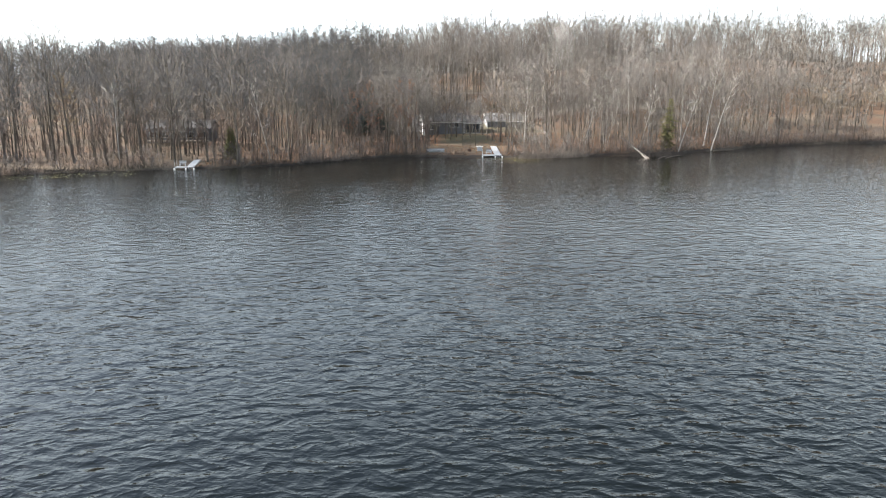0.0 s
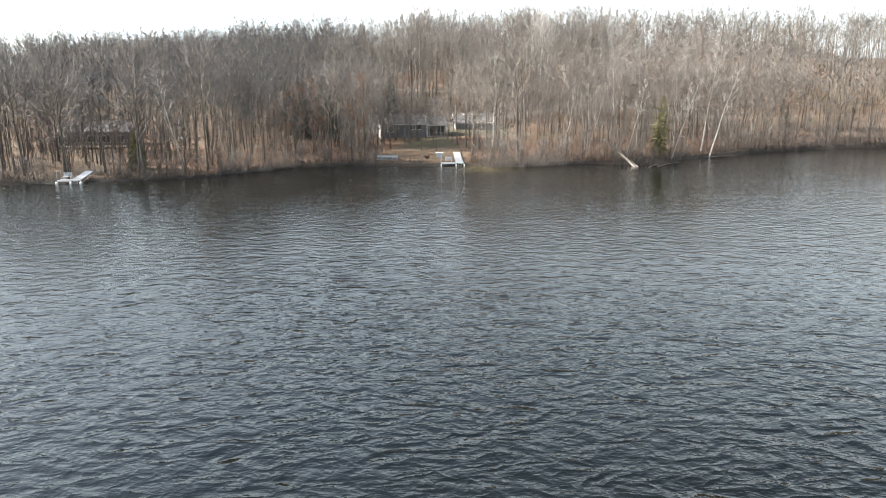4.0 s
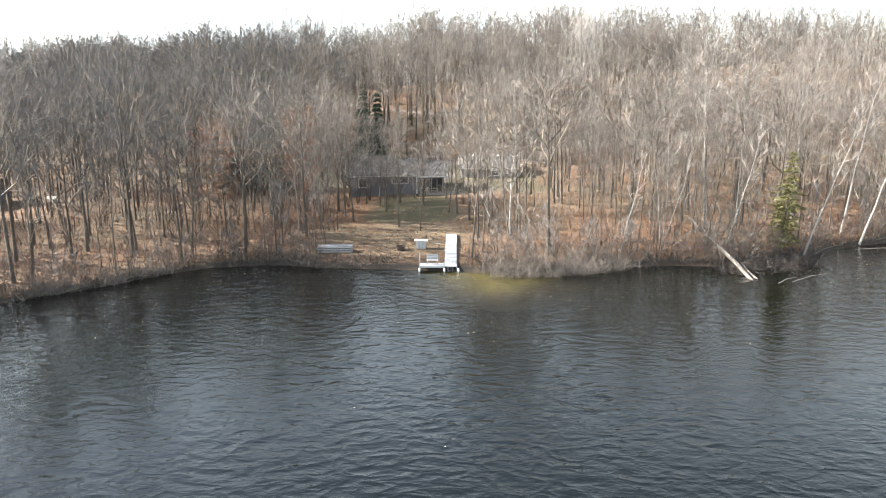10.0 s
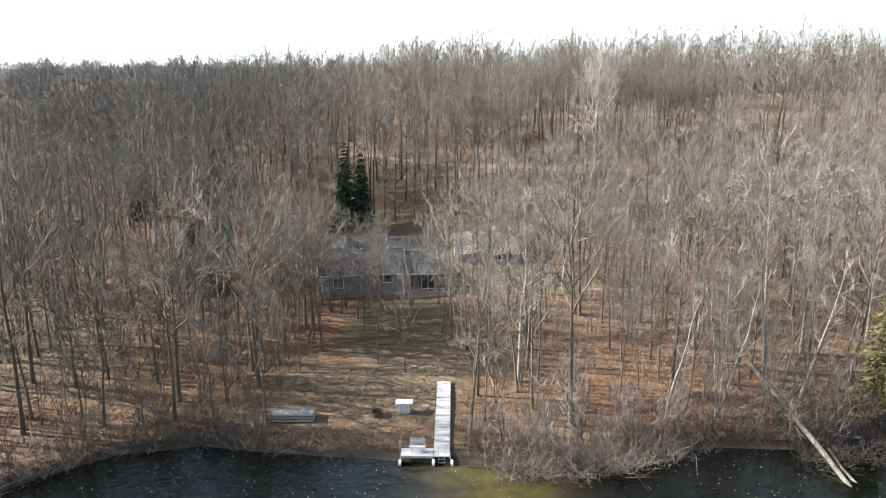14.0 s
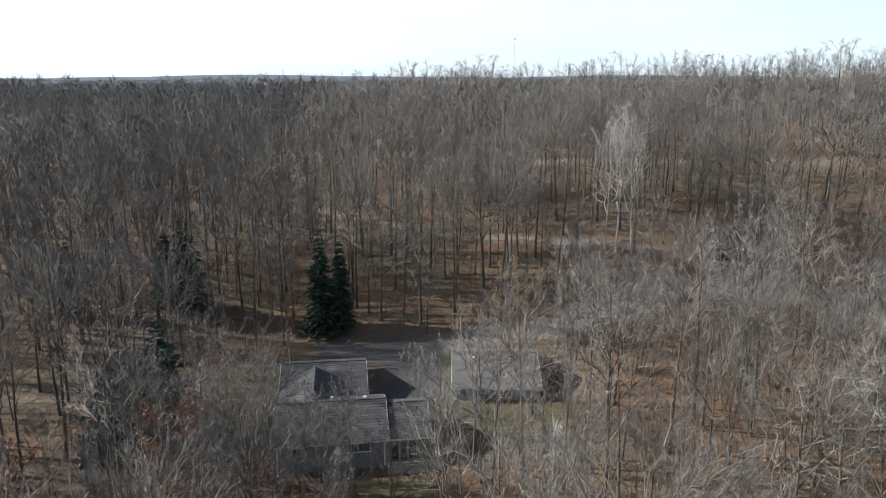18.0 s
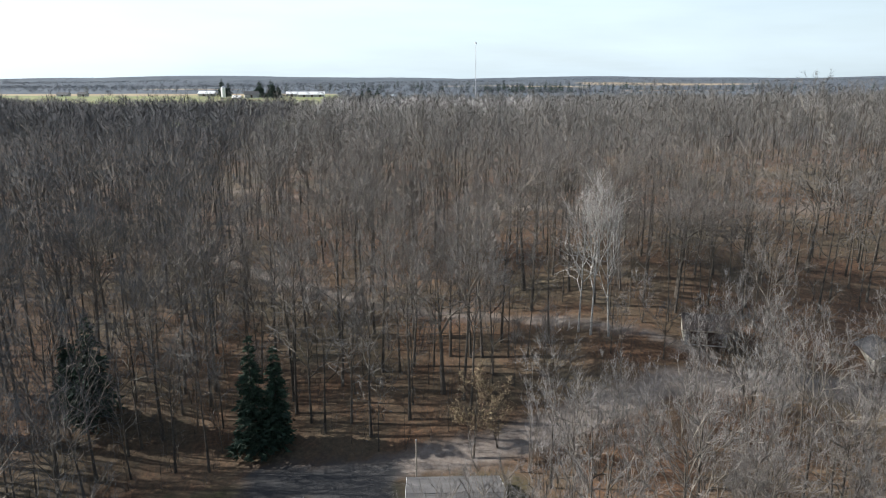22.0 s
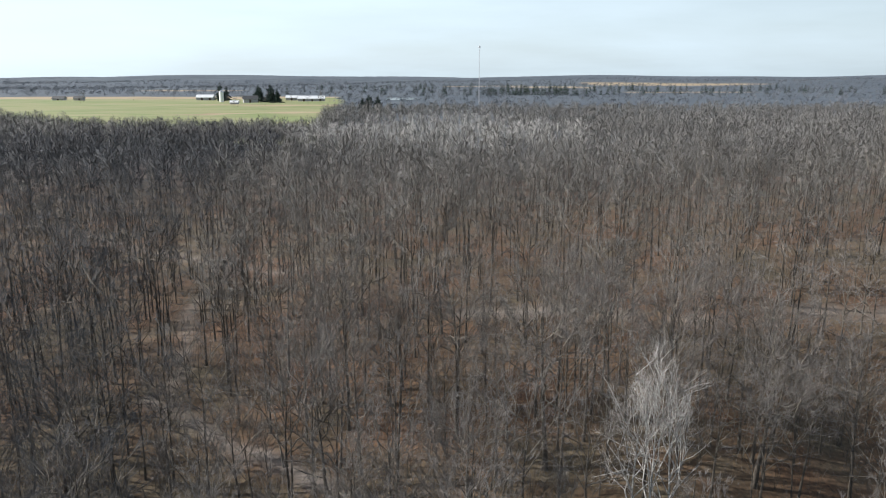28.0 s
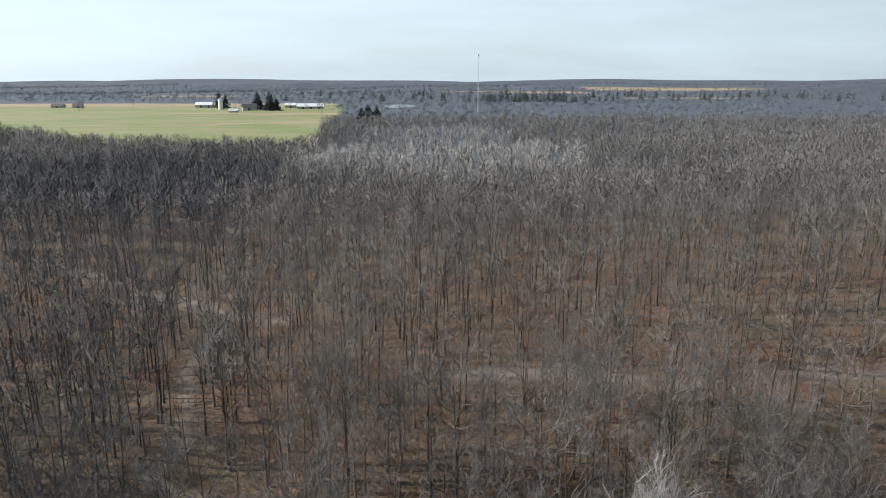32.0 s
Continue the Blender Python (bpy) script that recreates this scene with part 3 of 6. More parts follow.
make_ground()
bm = bmesh.new()
bmesh.ops.create_grid(bm, x_segments=2, y_segments=2, size=1)
bmesh.ops.transform(bm, matrix=Matrix.Translation((0, -40, 0)) @ Matrix.Diagonal((420, 250, 1, 1)), verts=bm.verts)
lake = part("water", bm, water_material())
lake.visible_shadow = False
tagged(lake, "dark lake water ruffled by the wind", "lake", kind="structure")

# ---- trees ----
ZUP = np.array([0.0, 0.0, 1.0])


def tube(pts, radii, sides):
    """A tapered limb along a line of places."""
    pts = np.asarray(pts, float)
    tan = unit(np.gradient(pts, axis=0))
    ref = np.array([1.0, 0, 0]) if abs(tan[0][0]) < 0.8 else np.array([0, 1.0, 0])
    s = unit(np.cross(tan, ref))
    u = np.cross(tan, s)
    a = np.arange(sides) * 2 * np.pi / sides
    ring = pts[:, None, :] + np.asarray(radii)[:, None, None] * (np.cos(a)[None, :, None] * s[:, None, :] + np.sin(a)[None, :, None] * u[:, None, :])
    n = len(pts)
    i = (np.arange(n - 1)[:, None] * sides + np.arange(sides)[None, :]).ravel()
    j = (np.arange(n - 1)[:, None] * sides + (np.arange(sides)[None, :] + 1) % sides).ravel()
    tris = np.concatenate([np.stack([i, j, j + sides], 1), np.stack([i, j + sides, i + sides], 1)])
    return ring.reshape(-1, 3), tris


class Soup:
    def __init__(self):
        self.v, self.t, self.n = [], [], 0

    def add(self, v, t):
        self.v.append(v)
        self.t.append(t + self.n)
        self.n += len(v)

    def done(self):
        return np.concatenate(self.v), np.concatenate(self.t)


def slivers(rng, base, way, length, width):
    """One thin pointed triangle for each twig."""
    side = unit(np.cross(way, rng.normal(size=way.shape)))
    w = np.broadcast_to(np.asarray(width, float), (len(base),))[:, None]
    v = np.stack([base - side * w, base + side * w, base + way * np.asarray(length)[:, None]], 1).reshape(-1, 3)
    return v, np.arange(len(v)).reshape(-1, 3)


def bare_tree(seed, tall, clear=0.4, spread=0.26, limbs=20, branches=5, twigs=6, twig=(0.7, 1.6), width=0.016, rise=0.6, lean=0.03,
              girth=None, detail=2, forks=0, wild=0.5, slim=0.75, crook=1.0):
    """A leafless tree: its bole and limbs, and its crown of branches and twigs. clear: the part of the bole without limbs.
    rise: how steeply the limbs climb. detail 2 has round limbs, 1 thin blades, 0 twigs alone. forks: boles besides the first."""
    rng = np.random.default_rng(seed)
    wood, limb, crown = Soup(), Soup(), Soup()
    girth = girth or tall * 0.0085
    starts = [(np.zeros(3), rng.normal(0, lean, 2), tall)]
    for f in range(forks):
        a = rng.uniform(0, 6.28)
        starts.append((np.array([np.cos(a), np.sin(a), 0]) * girth, np.array([np.cos(a), np.sin(a)]) * rng.uniform(0.12, 0.28), tall * rng.uniform(0.75, 0.98)))
    b_from, b_way, b_len = [], [], []
    for foot, slant, h in starts:
        g = girth * (h / tall) * (1 if not forks else 0.7)
        steps = {2: 8, 1: 4, 0: 3}[detail]
        f = np.linspace(0, 1, steps)
        bend = np.cumsum(rng.normal(0, 0.012 * crook * h / steps * 4, (steps, 2)), axis=0) * f[:, None]
        line = np.zeros((steps, 3))
        line[:, :2] = foot[:2] + slant * (f * h)[:, None] + bend
        line[:, 2] = f * h - 0.3 * (f == 0)
        rad = g * np.maximum(0.06, (1 - f) ** 0.85 + 0.25 * np.exp(-f * 30))
        wood.add(*tube(line, rad, {2: 7, 1: 4, 0: 3}[detail]))
        n = max(3, limbs // len(starts))
        where = clear + (0.99 - clear) * (np.arange(n) + rng.uniform(0, 1, n)) / n
        for i, w in enumerate(where):
            p0 = np.array([np.interp(w, f, line[:, k]) for k in range(3)])
            a = i * 2.4 + rng.uniform(-0.6, 0.6)
            top = (w - clear) / (1 - clear)
            reach = tall * spread * (0.55 + 0.9 * np.sin(np.pi * (0.25 + 0.7 * top))) * rng.uniform(0.65, 1.15) * 0.8
            up = rise * (0.55 + 0.8 * top) * rng.uniform(0.7, 1.3)
            out = np.array([np.cos(a), np.sin(a), 0])
            way0, way1 = unit(out + up * 0.8 * ZUP), unit(out * 0.7 + (up + 0.5) * ZUP + rng.normal(0, 0.2, 3))
            mid = p0 + way0 * reach * 0.45
            tip = mid + way1 * reach * 0.55
            r = min(np.interp(w, f, rad) * 0.6, 0.011 * reach + 0.02) * slim
            if detail == 2:
                limb.add(*tube([p0, mid, tip], [r, r * 0.6, r * 0.18], 4))
            elif detail == 1:
                crown.add(*slivers(rng, p0[None], unit(tip - p0)[None], [np.linalg.norm(tip - p0)], max(r, 0.042)))
            m = max(1, int(branches * (0.6 + reach / (tall * spread))))
            s = np.sort(rng.uniform(0.25, 1.0, m))
            for q in s:
                o = p0 + (mid - p0) * min(1, q / 0.45) if q < 0.45 else mid + (tip - mid) * (q - 0.45) / 0.55
                d = way0 if q < 0.45 else way1
                b_from.append(o)
                b_way.append(unit(d * 0.8 + rng.normal(0, 0.42, 3) + 0.38 * ZUP))
                b_len.append(reach * rng.uniform(0.28, 0.5) * (1.15 - 0.5 * q))
    b_from, b_way, b_len = np.array(b_from), np.array(b_way), np.array(b_len)
    if detail == 2:
        for o, d, ln in zip(b_from, b_way, b_len):
            crown.add(*tube([o, o + d * ln], [(0.011 * ln + 0.022) * slim, 0.006], 3))
    else:
        crown.add(*slivers(rng, b_from, b_way, b_len, 0.012 * b_len + width))
    k = np.repeat(np.arange(len(b_from)), twigs)
    q = rng.uniform(0.1, 1.0, len(k))[:, None]
    base = b_from[k] + b_way[k] * b_len[k][:, None] * q
    way = unit(b_way[k] + rng.normal(0, wild, (len(k), 3)) + 0.35 * ZUP)
    crown.add(*slivers(rng, base, way, rng.uniform(*twig, len(k)) * tall / 22, width * rng.uniform(0.7, 1.3, len(k))))
    if limb.n:
        (lv, lt), (cv, ct) = limb.done(), crown.done()
        return wood.done(), (np.concatenate([lv, cv]), np.concatenate([lt, ct + len(lv)]), len(lt))
    return wood.done(), crown.done()


def limbs_of(lines, radii, sides, rng):
    """Many tapered limbs at once: lines (n, k, 3), radii (n, k). Two sides make a flat blade."""
    n, k = lines.shape[:2]
    tan = unit(np.gradient(lines, axis=1))
    s = unit(np.cross(tan, rng.normal(size=(n, 1, 3))))
    u = np.cross(tan, s)
    a = np.arange(sides) * 2 * np.pi / sides
    ring = lines[:, :, None] + radii[:, :, None, None] * (np.cos(a)[:, None] * s[:, :, None] + np.sin(a)[:, None] * u[:, :, None])
    around = np.arange(sides if sides > 2 else 1)
    i = ((np.arange(n) * k)[:, None, None] + np.arange(k - 1)[None, :, None]) * sides + around
    j = ((np.arange(n) * k)[:, None, None] + np.arange(k - 1)[None, :, None]) * sides + (around + 1) % sides
    i, j = i.ravel(), j.ravel()
    return ring.reshape(-1, 3), np.concatenate([np.stack([i, j, j + sides], 1), np.stack([i, j + sides, i + sides], 1)])


def hardwood(seed, tall, clear, wide, counts=(9, 5, 5, 5), sides=(7, 4, 3, 2), twig=(0.5, 1.1), fine=0.01, girth=None, lean=0.02, heavy=1.0, rings=8, steep=0.0):
    """A leafless broad-crowned tree. The bole parts into crooked limbs that reach for the skin of a domed crown, and these
    part again into branches, sprays and single twigs. steep lifts the lowest limbs."""
    rng = np.random.default_rng(seed)
    wood, limb, crown = Soup(), Soup(), Soup()
    girth = girth or tall * 0.0086
    f = np.linspace(0, 1, rings)
    line = np.zeros((rings, 3))
    line[:, :2] = rng.normal(0, lean, 2) * (f * tall)[:, None] + np.cumsum(rng.normal(0, 0.022 * tall / rings * 2, (rings, 2)), axis=0) * f[:, None]
    line[:, 2] = f * tall * 0.82 - 0.3 * (f == 0)
    rad = girth * np.maximum(0.1, (1 - f) ** 0.75 + 0.3 * np.exp(-f * 30))
    wood.add(*tube(line, rad, sides[0]))
    n = counts[0]
    u = (np.arange(n) + rng.uniform(0, 0.9, n)) / n
    at = (clear * 0.9 + (0.74 - clear * 0.9) * u) / 0.82
    p0 = np.stack([np.interp(at, f, line[:, k]) for k in range(3)], 1)
    a = np.arange(n) * 2.4 + rng.uniform(-0.5, 0.5, n)
    out = np.stack([np.cos(a), np.sin(a), 0 * a], 1)
    phi = steep - 0.1 + 1.3 * u + rng.normal(0, 0.12, n)
    axis = line[-1] * np.array([0.8, 0.8, 0])
    end = axis + out * (wide * np.cos(phi) * rng.uniform(0.62, 0.95, n))[:, None] + ZUP * (tall * (clear + 1) / 2 + tall * (1 - clear) / 2 * np.sin(phi) * rng.uniform(0.75, 0.92, n))[:, None]
    ln = np.linalg.norm(end - p0, axis=1)
    bend = p0 + (end - p0) * 0.5 + out * (0.1 * ln)[:, None] - ZUP * (0.08 * ln)[:, None]
    q = np.linspace(0, 1, 5 if sides[1] > 2 else 3)[None, :, None]
    lines = p0[:, None] * (1 - q) ** 2 + bend[:, None] * 2 * q * (1 - q) + end[:, None] * q ** 2
    lines[:, 1:-1] += rng.normal(0, 0.045, lines[:, 1:-1].shape) * ln[:, None, None]
    r0 = np.minimum(np.interp(at, f, rad) * 0.75, (0.013 * ln + 0.02) * heavy)
    limb.add(*limbs_of(lines, r0[:, None] * (1 - 0.75 * q[..., 0]), sides[1], rng))
    heart = axis + ZUP * tall * (clear * 0.6 + 0.4)
    for level in (1, 2):
        m = counts[level]
        k = np.repeat(np.arange(len(lines)), m)
        slot = np.tile(np.arange(m), len(lines))
        w = np.where(slot == m - 1, 1.0, 0.22 + 0.78 * (slot + rng.uniform(0, 1, len(k))) / m)
        steps = lines.shape[1] - 1
        seg = np.minimum((w * steps).astype(int), steps - 1)
        part_of = (w * steps - seg)[:, None]
        lo, hi = lines[k, seg], lines[k, seg + 1]
        base = lo + (hi - lo) * part_of
        way = unit(unit(hi - lo) * 0.75 + rng.normal(0, 0.5, (len(k), 3)) + unit(base - heart) * 0.4 + ZUP * 0.14)
        ln = ln[k] * rng.uniform(0.3, 0.52, len(k)) * (1.15 - 0.4 * w) * (1.0 if level == 1 else 1.15)
        tip = base + way * ln[:, None]
        if level == 1:
            mid = (base + tip) / 2 + rng.normal(0, 0.07, base.shape) * ln[:, None]
            lines = np.stack([base, mid, tip], 1)
            r0 = (0.0095 * ln + 0.014) * heavy
            taper = np.array([1.0, 0.7, 0.35])
        else:
            lines = np.stack([base, tip], 1)
            r0 = 0.005 * ln + fine * 0.9
            taper = np.array([1.0, 0.5])
        (limb if level == 1 else crown).add(*limbs_of(lines, r0[:, None] * taper, sides[1 + level], rng))
    k = np.repeat(np.arange(len(lines)), counts[3])
    w = rng.uniform(0.15, 1.0, len(k))[:, None]
    along = lines[k, 1] - lines[k, 0]
    way = unit(unit(along) + rng.normal(0, 0.55, along.shape) + ZUP * 0.18)
    crown.add(*slivers(rng, lines[k, 0] + along * w, way, rng.uniform(*twig, len(k)) * tall / 22, fine * rng.uniform(0.7, 1.3, len(k))))
    (lv, lt), (cv, ct) = limb.done(), crown.done()
    return wood.done(), (np.concatenate([lv, cv]), np.concatenate([lt, ct + len(lv)]), len(lt))


def leaf_cloud(rng, places, size, flat=0.5):
    """Small leaf-shaped faces at places."""
    n = len(places)
    a = unit(rng.normal(size=(n, 3)))
    b = unit(np.cross(a, rng.normal(size=(n, 3))))
    s = size * rng.uniform(0.6, 1.4, n)[:, None]
    v = np.stack([places - a * s, places + b * s * 0.5, places + a * s, places - b * s * 0.5], 1).reshape(-1, 3)
    i = np.arange(n)[:, None] * 4
    return v, np.concatenate([i + [0, 1, 2], i + [0, 2, 3]])


def conifer(seed, tall, base, fine=1.0, tiers=26, droop=0.25, ragged=0.15, bare=0.06, sprays=14, dense=1.2):
    """A spruce or cedar: a straight stem with whorls of drooping boughs, each a fan of needle sprays."""
    rng = np.random.default_rng(seed)
    stem = tube([(0, 0, -0.3), (0.02, 0, tall * 0.5), (0, 0, tall)], [tall * 0.013, tall * 0.008, 0.015], 6)
    s = Soup()
    for i in range(tiers):
        f = bare + (1 - bare) * (i + rng.uniform(-0.3, 0.3)) / tiers
        reach = base * (1 - f) ** 0.85 * (1 + rng.uniform(-ragged, ragged)) + 0.12
        count = int((6 + 9 * (1 - f)) * dense)
        for j in range(count):
            a = rng.uniform(0, 6.283)
            out = np.array([np.cos(a), np.sin(a), 0.0])
            side = np.array([-np.sin(a), np.cos(a), 0.0])
            ln = reach * rng.uniform(0.65, 1.12)
            n = sprays
            q = rng.uniform(0.12, 1.0, n)
            o = out * (q * ln)[:, None] + ZUP * (f * tall + 0.25 * ln - droop * ln * 1.6 * q ** 1.3)[:, None]
            way = unit(out * 0.8 + side * rng.normal(0, 0.8, n)[:, None] + ZUP * rng.normal(-0.15, 0.3, n)[:, None])
            s.add(*slivers(rng, o, way, rng.uniform(0.5, 1.0, n) * (0.4 + 0.22 * ln), (0.11 + 0.045 * ln) * fine))
    return stem, s.done()


def stand(name, wood, crown, bark, leaf, m, label, category, group, extra=None):
    ob = thing(name, m, label, category, group)
    soup("trunk", *wood, bark, ob)
    soup("crown", crown[0], crown[1], leaf, ob, bark=(LIMB_LIT if bark is BARK else bark) if len(crown) > 2 else None, barked=crown[2] if len(crown) > 2 else 0)
    if extra:
        soup("leaves", *extra[0], extra[1], ob)
    return ob


def spot_on(x, y, turn=0.0, scale=1.0, tip=(0.0, 0.0)):
    return Matrix.Translation((x, y, high(x, y))) @ Euler((radians(tip[0]), radians(tip[1]), turn)).to_matrix().to_4x4() @ Matrix.Scale(scale, 4)


rs = random.Random(11)

# the kinds of which many stand in the woods, each built in a few shapes
SHAPES = {"forest": [], "pole": [], "whip": []}
for i, (tall, clear, wide, lim) in enumerate(((23, 0.38, 5.2, 10), (25, 0.44, 5.0, 10), (21, 0.32, 5.6, 11), (24, 0.48, 4.4, 9), (19, 0.28, 5.2, 10), (22, 0.4, 4.8, 10), (24, 0.52, 3.8, 9))):
    SHAPES["forest"].append(hardwood(100 + i, tall, clear, wide, (lim, 5, 6, 8), twig=(0.5, 1.1), fine=0.0085, heavy=1.25))
for i, (tall, clear) in enumerate(((17, 0.35), (14, 0.3), (19, 0.45), (12, 0.25), (16, 0.3))):
    SHAPES["pole"].append(hardwood(200 + i, tall, clear, tall * 0.13, (10, 4, 5, 7), twig=(0.6, 1.2), fine=0.0095, girth=tall * 0.006, heavy=0.85, lean=0.035, steep=0.35))
for i, tall in enumerate((11, 9, 13, 10)):
    SHAPES["whip"].append(bare_tree(300 + i, tall, 0.15, 0.24, 30, 4, 9, (1.1, 2.4), 0.0085, 1.9, 0.03, girth=0.08, forks=4, wild=0.3, slim=0.42))
SHAPES["oak"] = [hardwood(150 + i, t, c, w, (10, 6, 6, 8), fine=0.01, girth=g, heavy=1.7, lean=0.03) for i, (t, c, w, g) in enumerate(((21, 0.4, 7.5, 0.34), (24, 0.46, 7.0, 0.36)))]

KINDS = {
    "yard": ("small_tree", BARK, TWIG_SHADED, "small leafless tree with low dark spreading branches", "tree", "small trees about the yards"),
    # western trees take the darker twig copy that stands in for shade
    "dark_forest": ("bare_tree", BARK, TWIG_SHADED, "tall leafless hardwood with shade tinted into its twigs", "tree", "leafless forest trees"),
    "dark_pole": ("young_tree", BARK, TWIG_SHADED, "slender leafless young hardwood with shade tinted into its twigs", "tree", "slender young trees"),
    "forest": ("bare_tree", BARK, TWIG, "tall leafless hardwood with grey furrowed bark", "tree", "leafless forest trees"),
    "pole": ("young_tree", BARK, TWIG, "slender leafless young hardwood with thin upright branches", "tree", "slender young trees"),
    "oak": ("oak_tree", BARK, TWIG, "broad leafless oak with heavy crooked limbs", "tree", "broad oaks"),
    "whip": ("many_stemmed_tree", BARK, WHIP_TWIG, "pale grey many-stemmed leafless tree with fine upright twigs", "tree", "many-stemmed trees"),
}
SHAPES["yard"] = [hardwood(350 + i, t, c, w, (8, 5, 5, 6), girth=0.11, fine=0.008, twig=(0.9, 1.6)) for i, (t, c, w) in enumerate(((9, 0.2, 3.2), (7.5, 0.16, 2.8), (10.5, 0.26, 3.4)))]
SHAPES["dark_forest"], SHAPES["dark_pole"] = SHAPES["forest"], SHAPES["pole"]
FIRST = {}


def plant(kind, shape, x, y, turn, scale, tip=(0, 0)):
    m = spot_on(x, y, turn, scale, tip)
    key = (kind, shape)
    if key not in FIRST:
        name, bark, twig, label, cat, group = KINDS[kind]
        wood, crown = SHAPES[kind][shape]
        FIRST[key] = stand(name, wood, crown, bark, twig, Matrix(), label, cat, group)
        FIRST[key].matrix_basis = m
        return FIRST[key]
    ob = copy_thing(FIRST[key], Matrix())
    ob.matrix_basis = m
    return ob


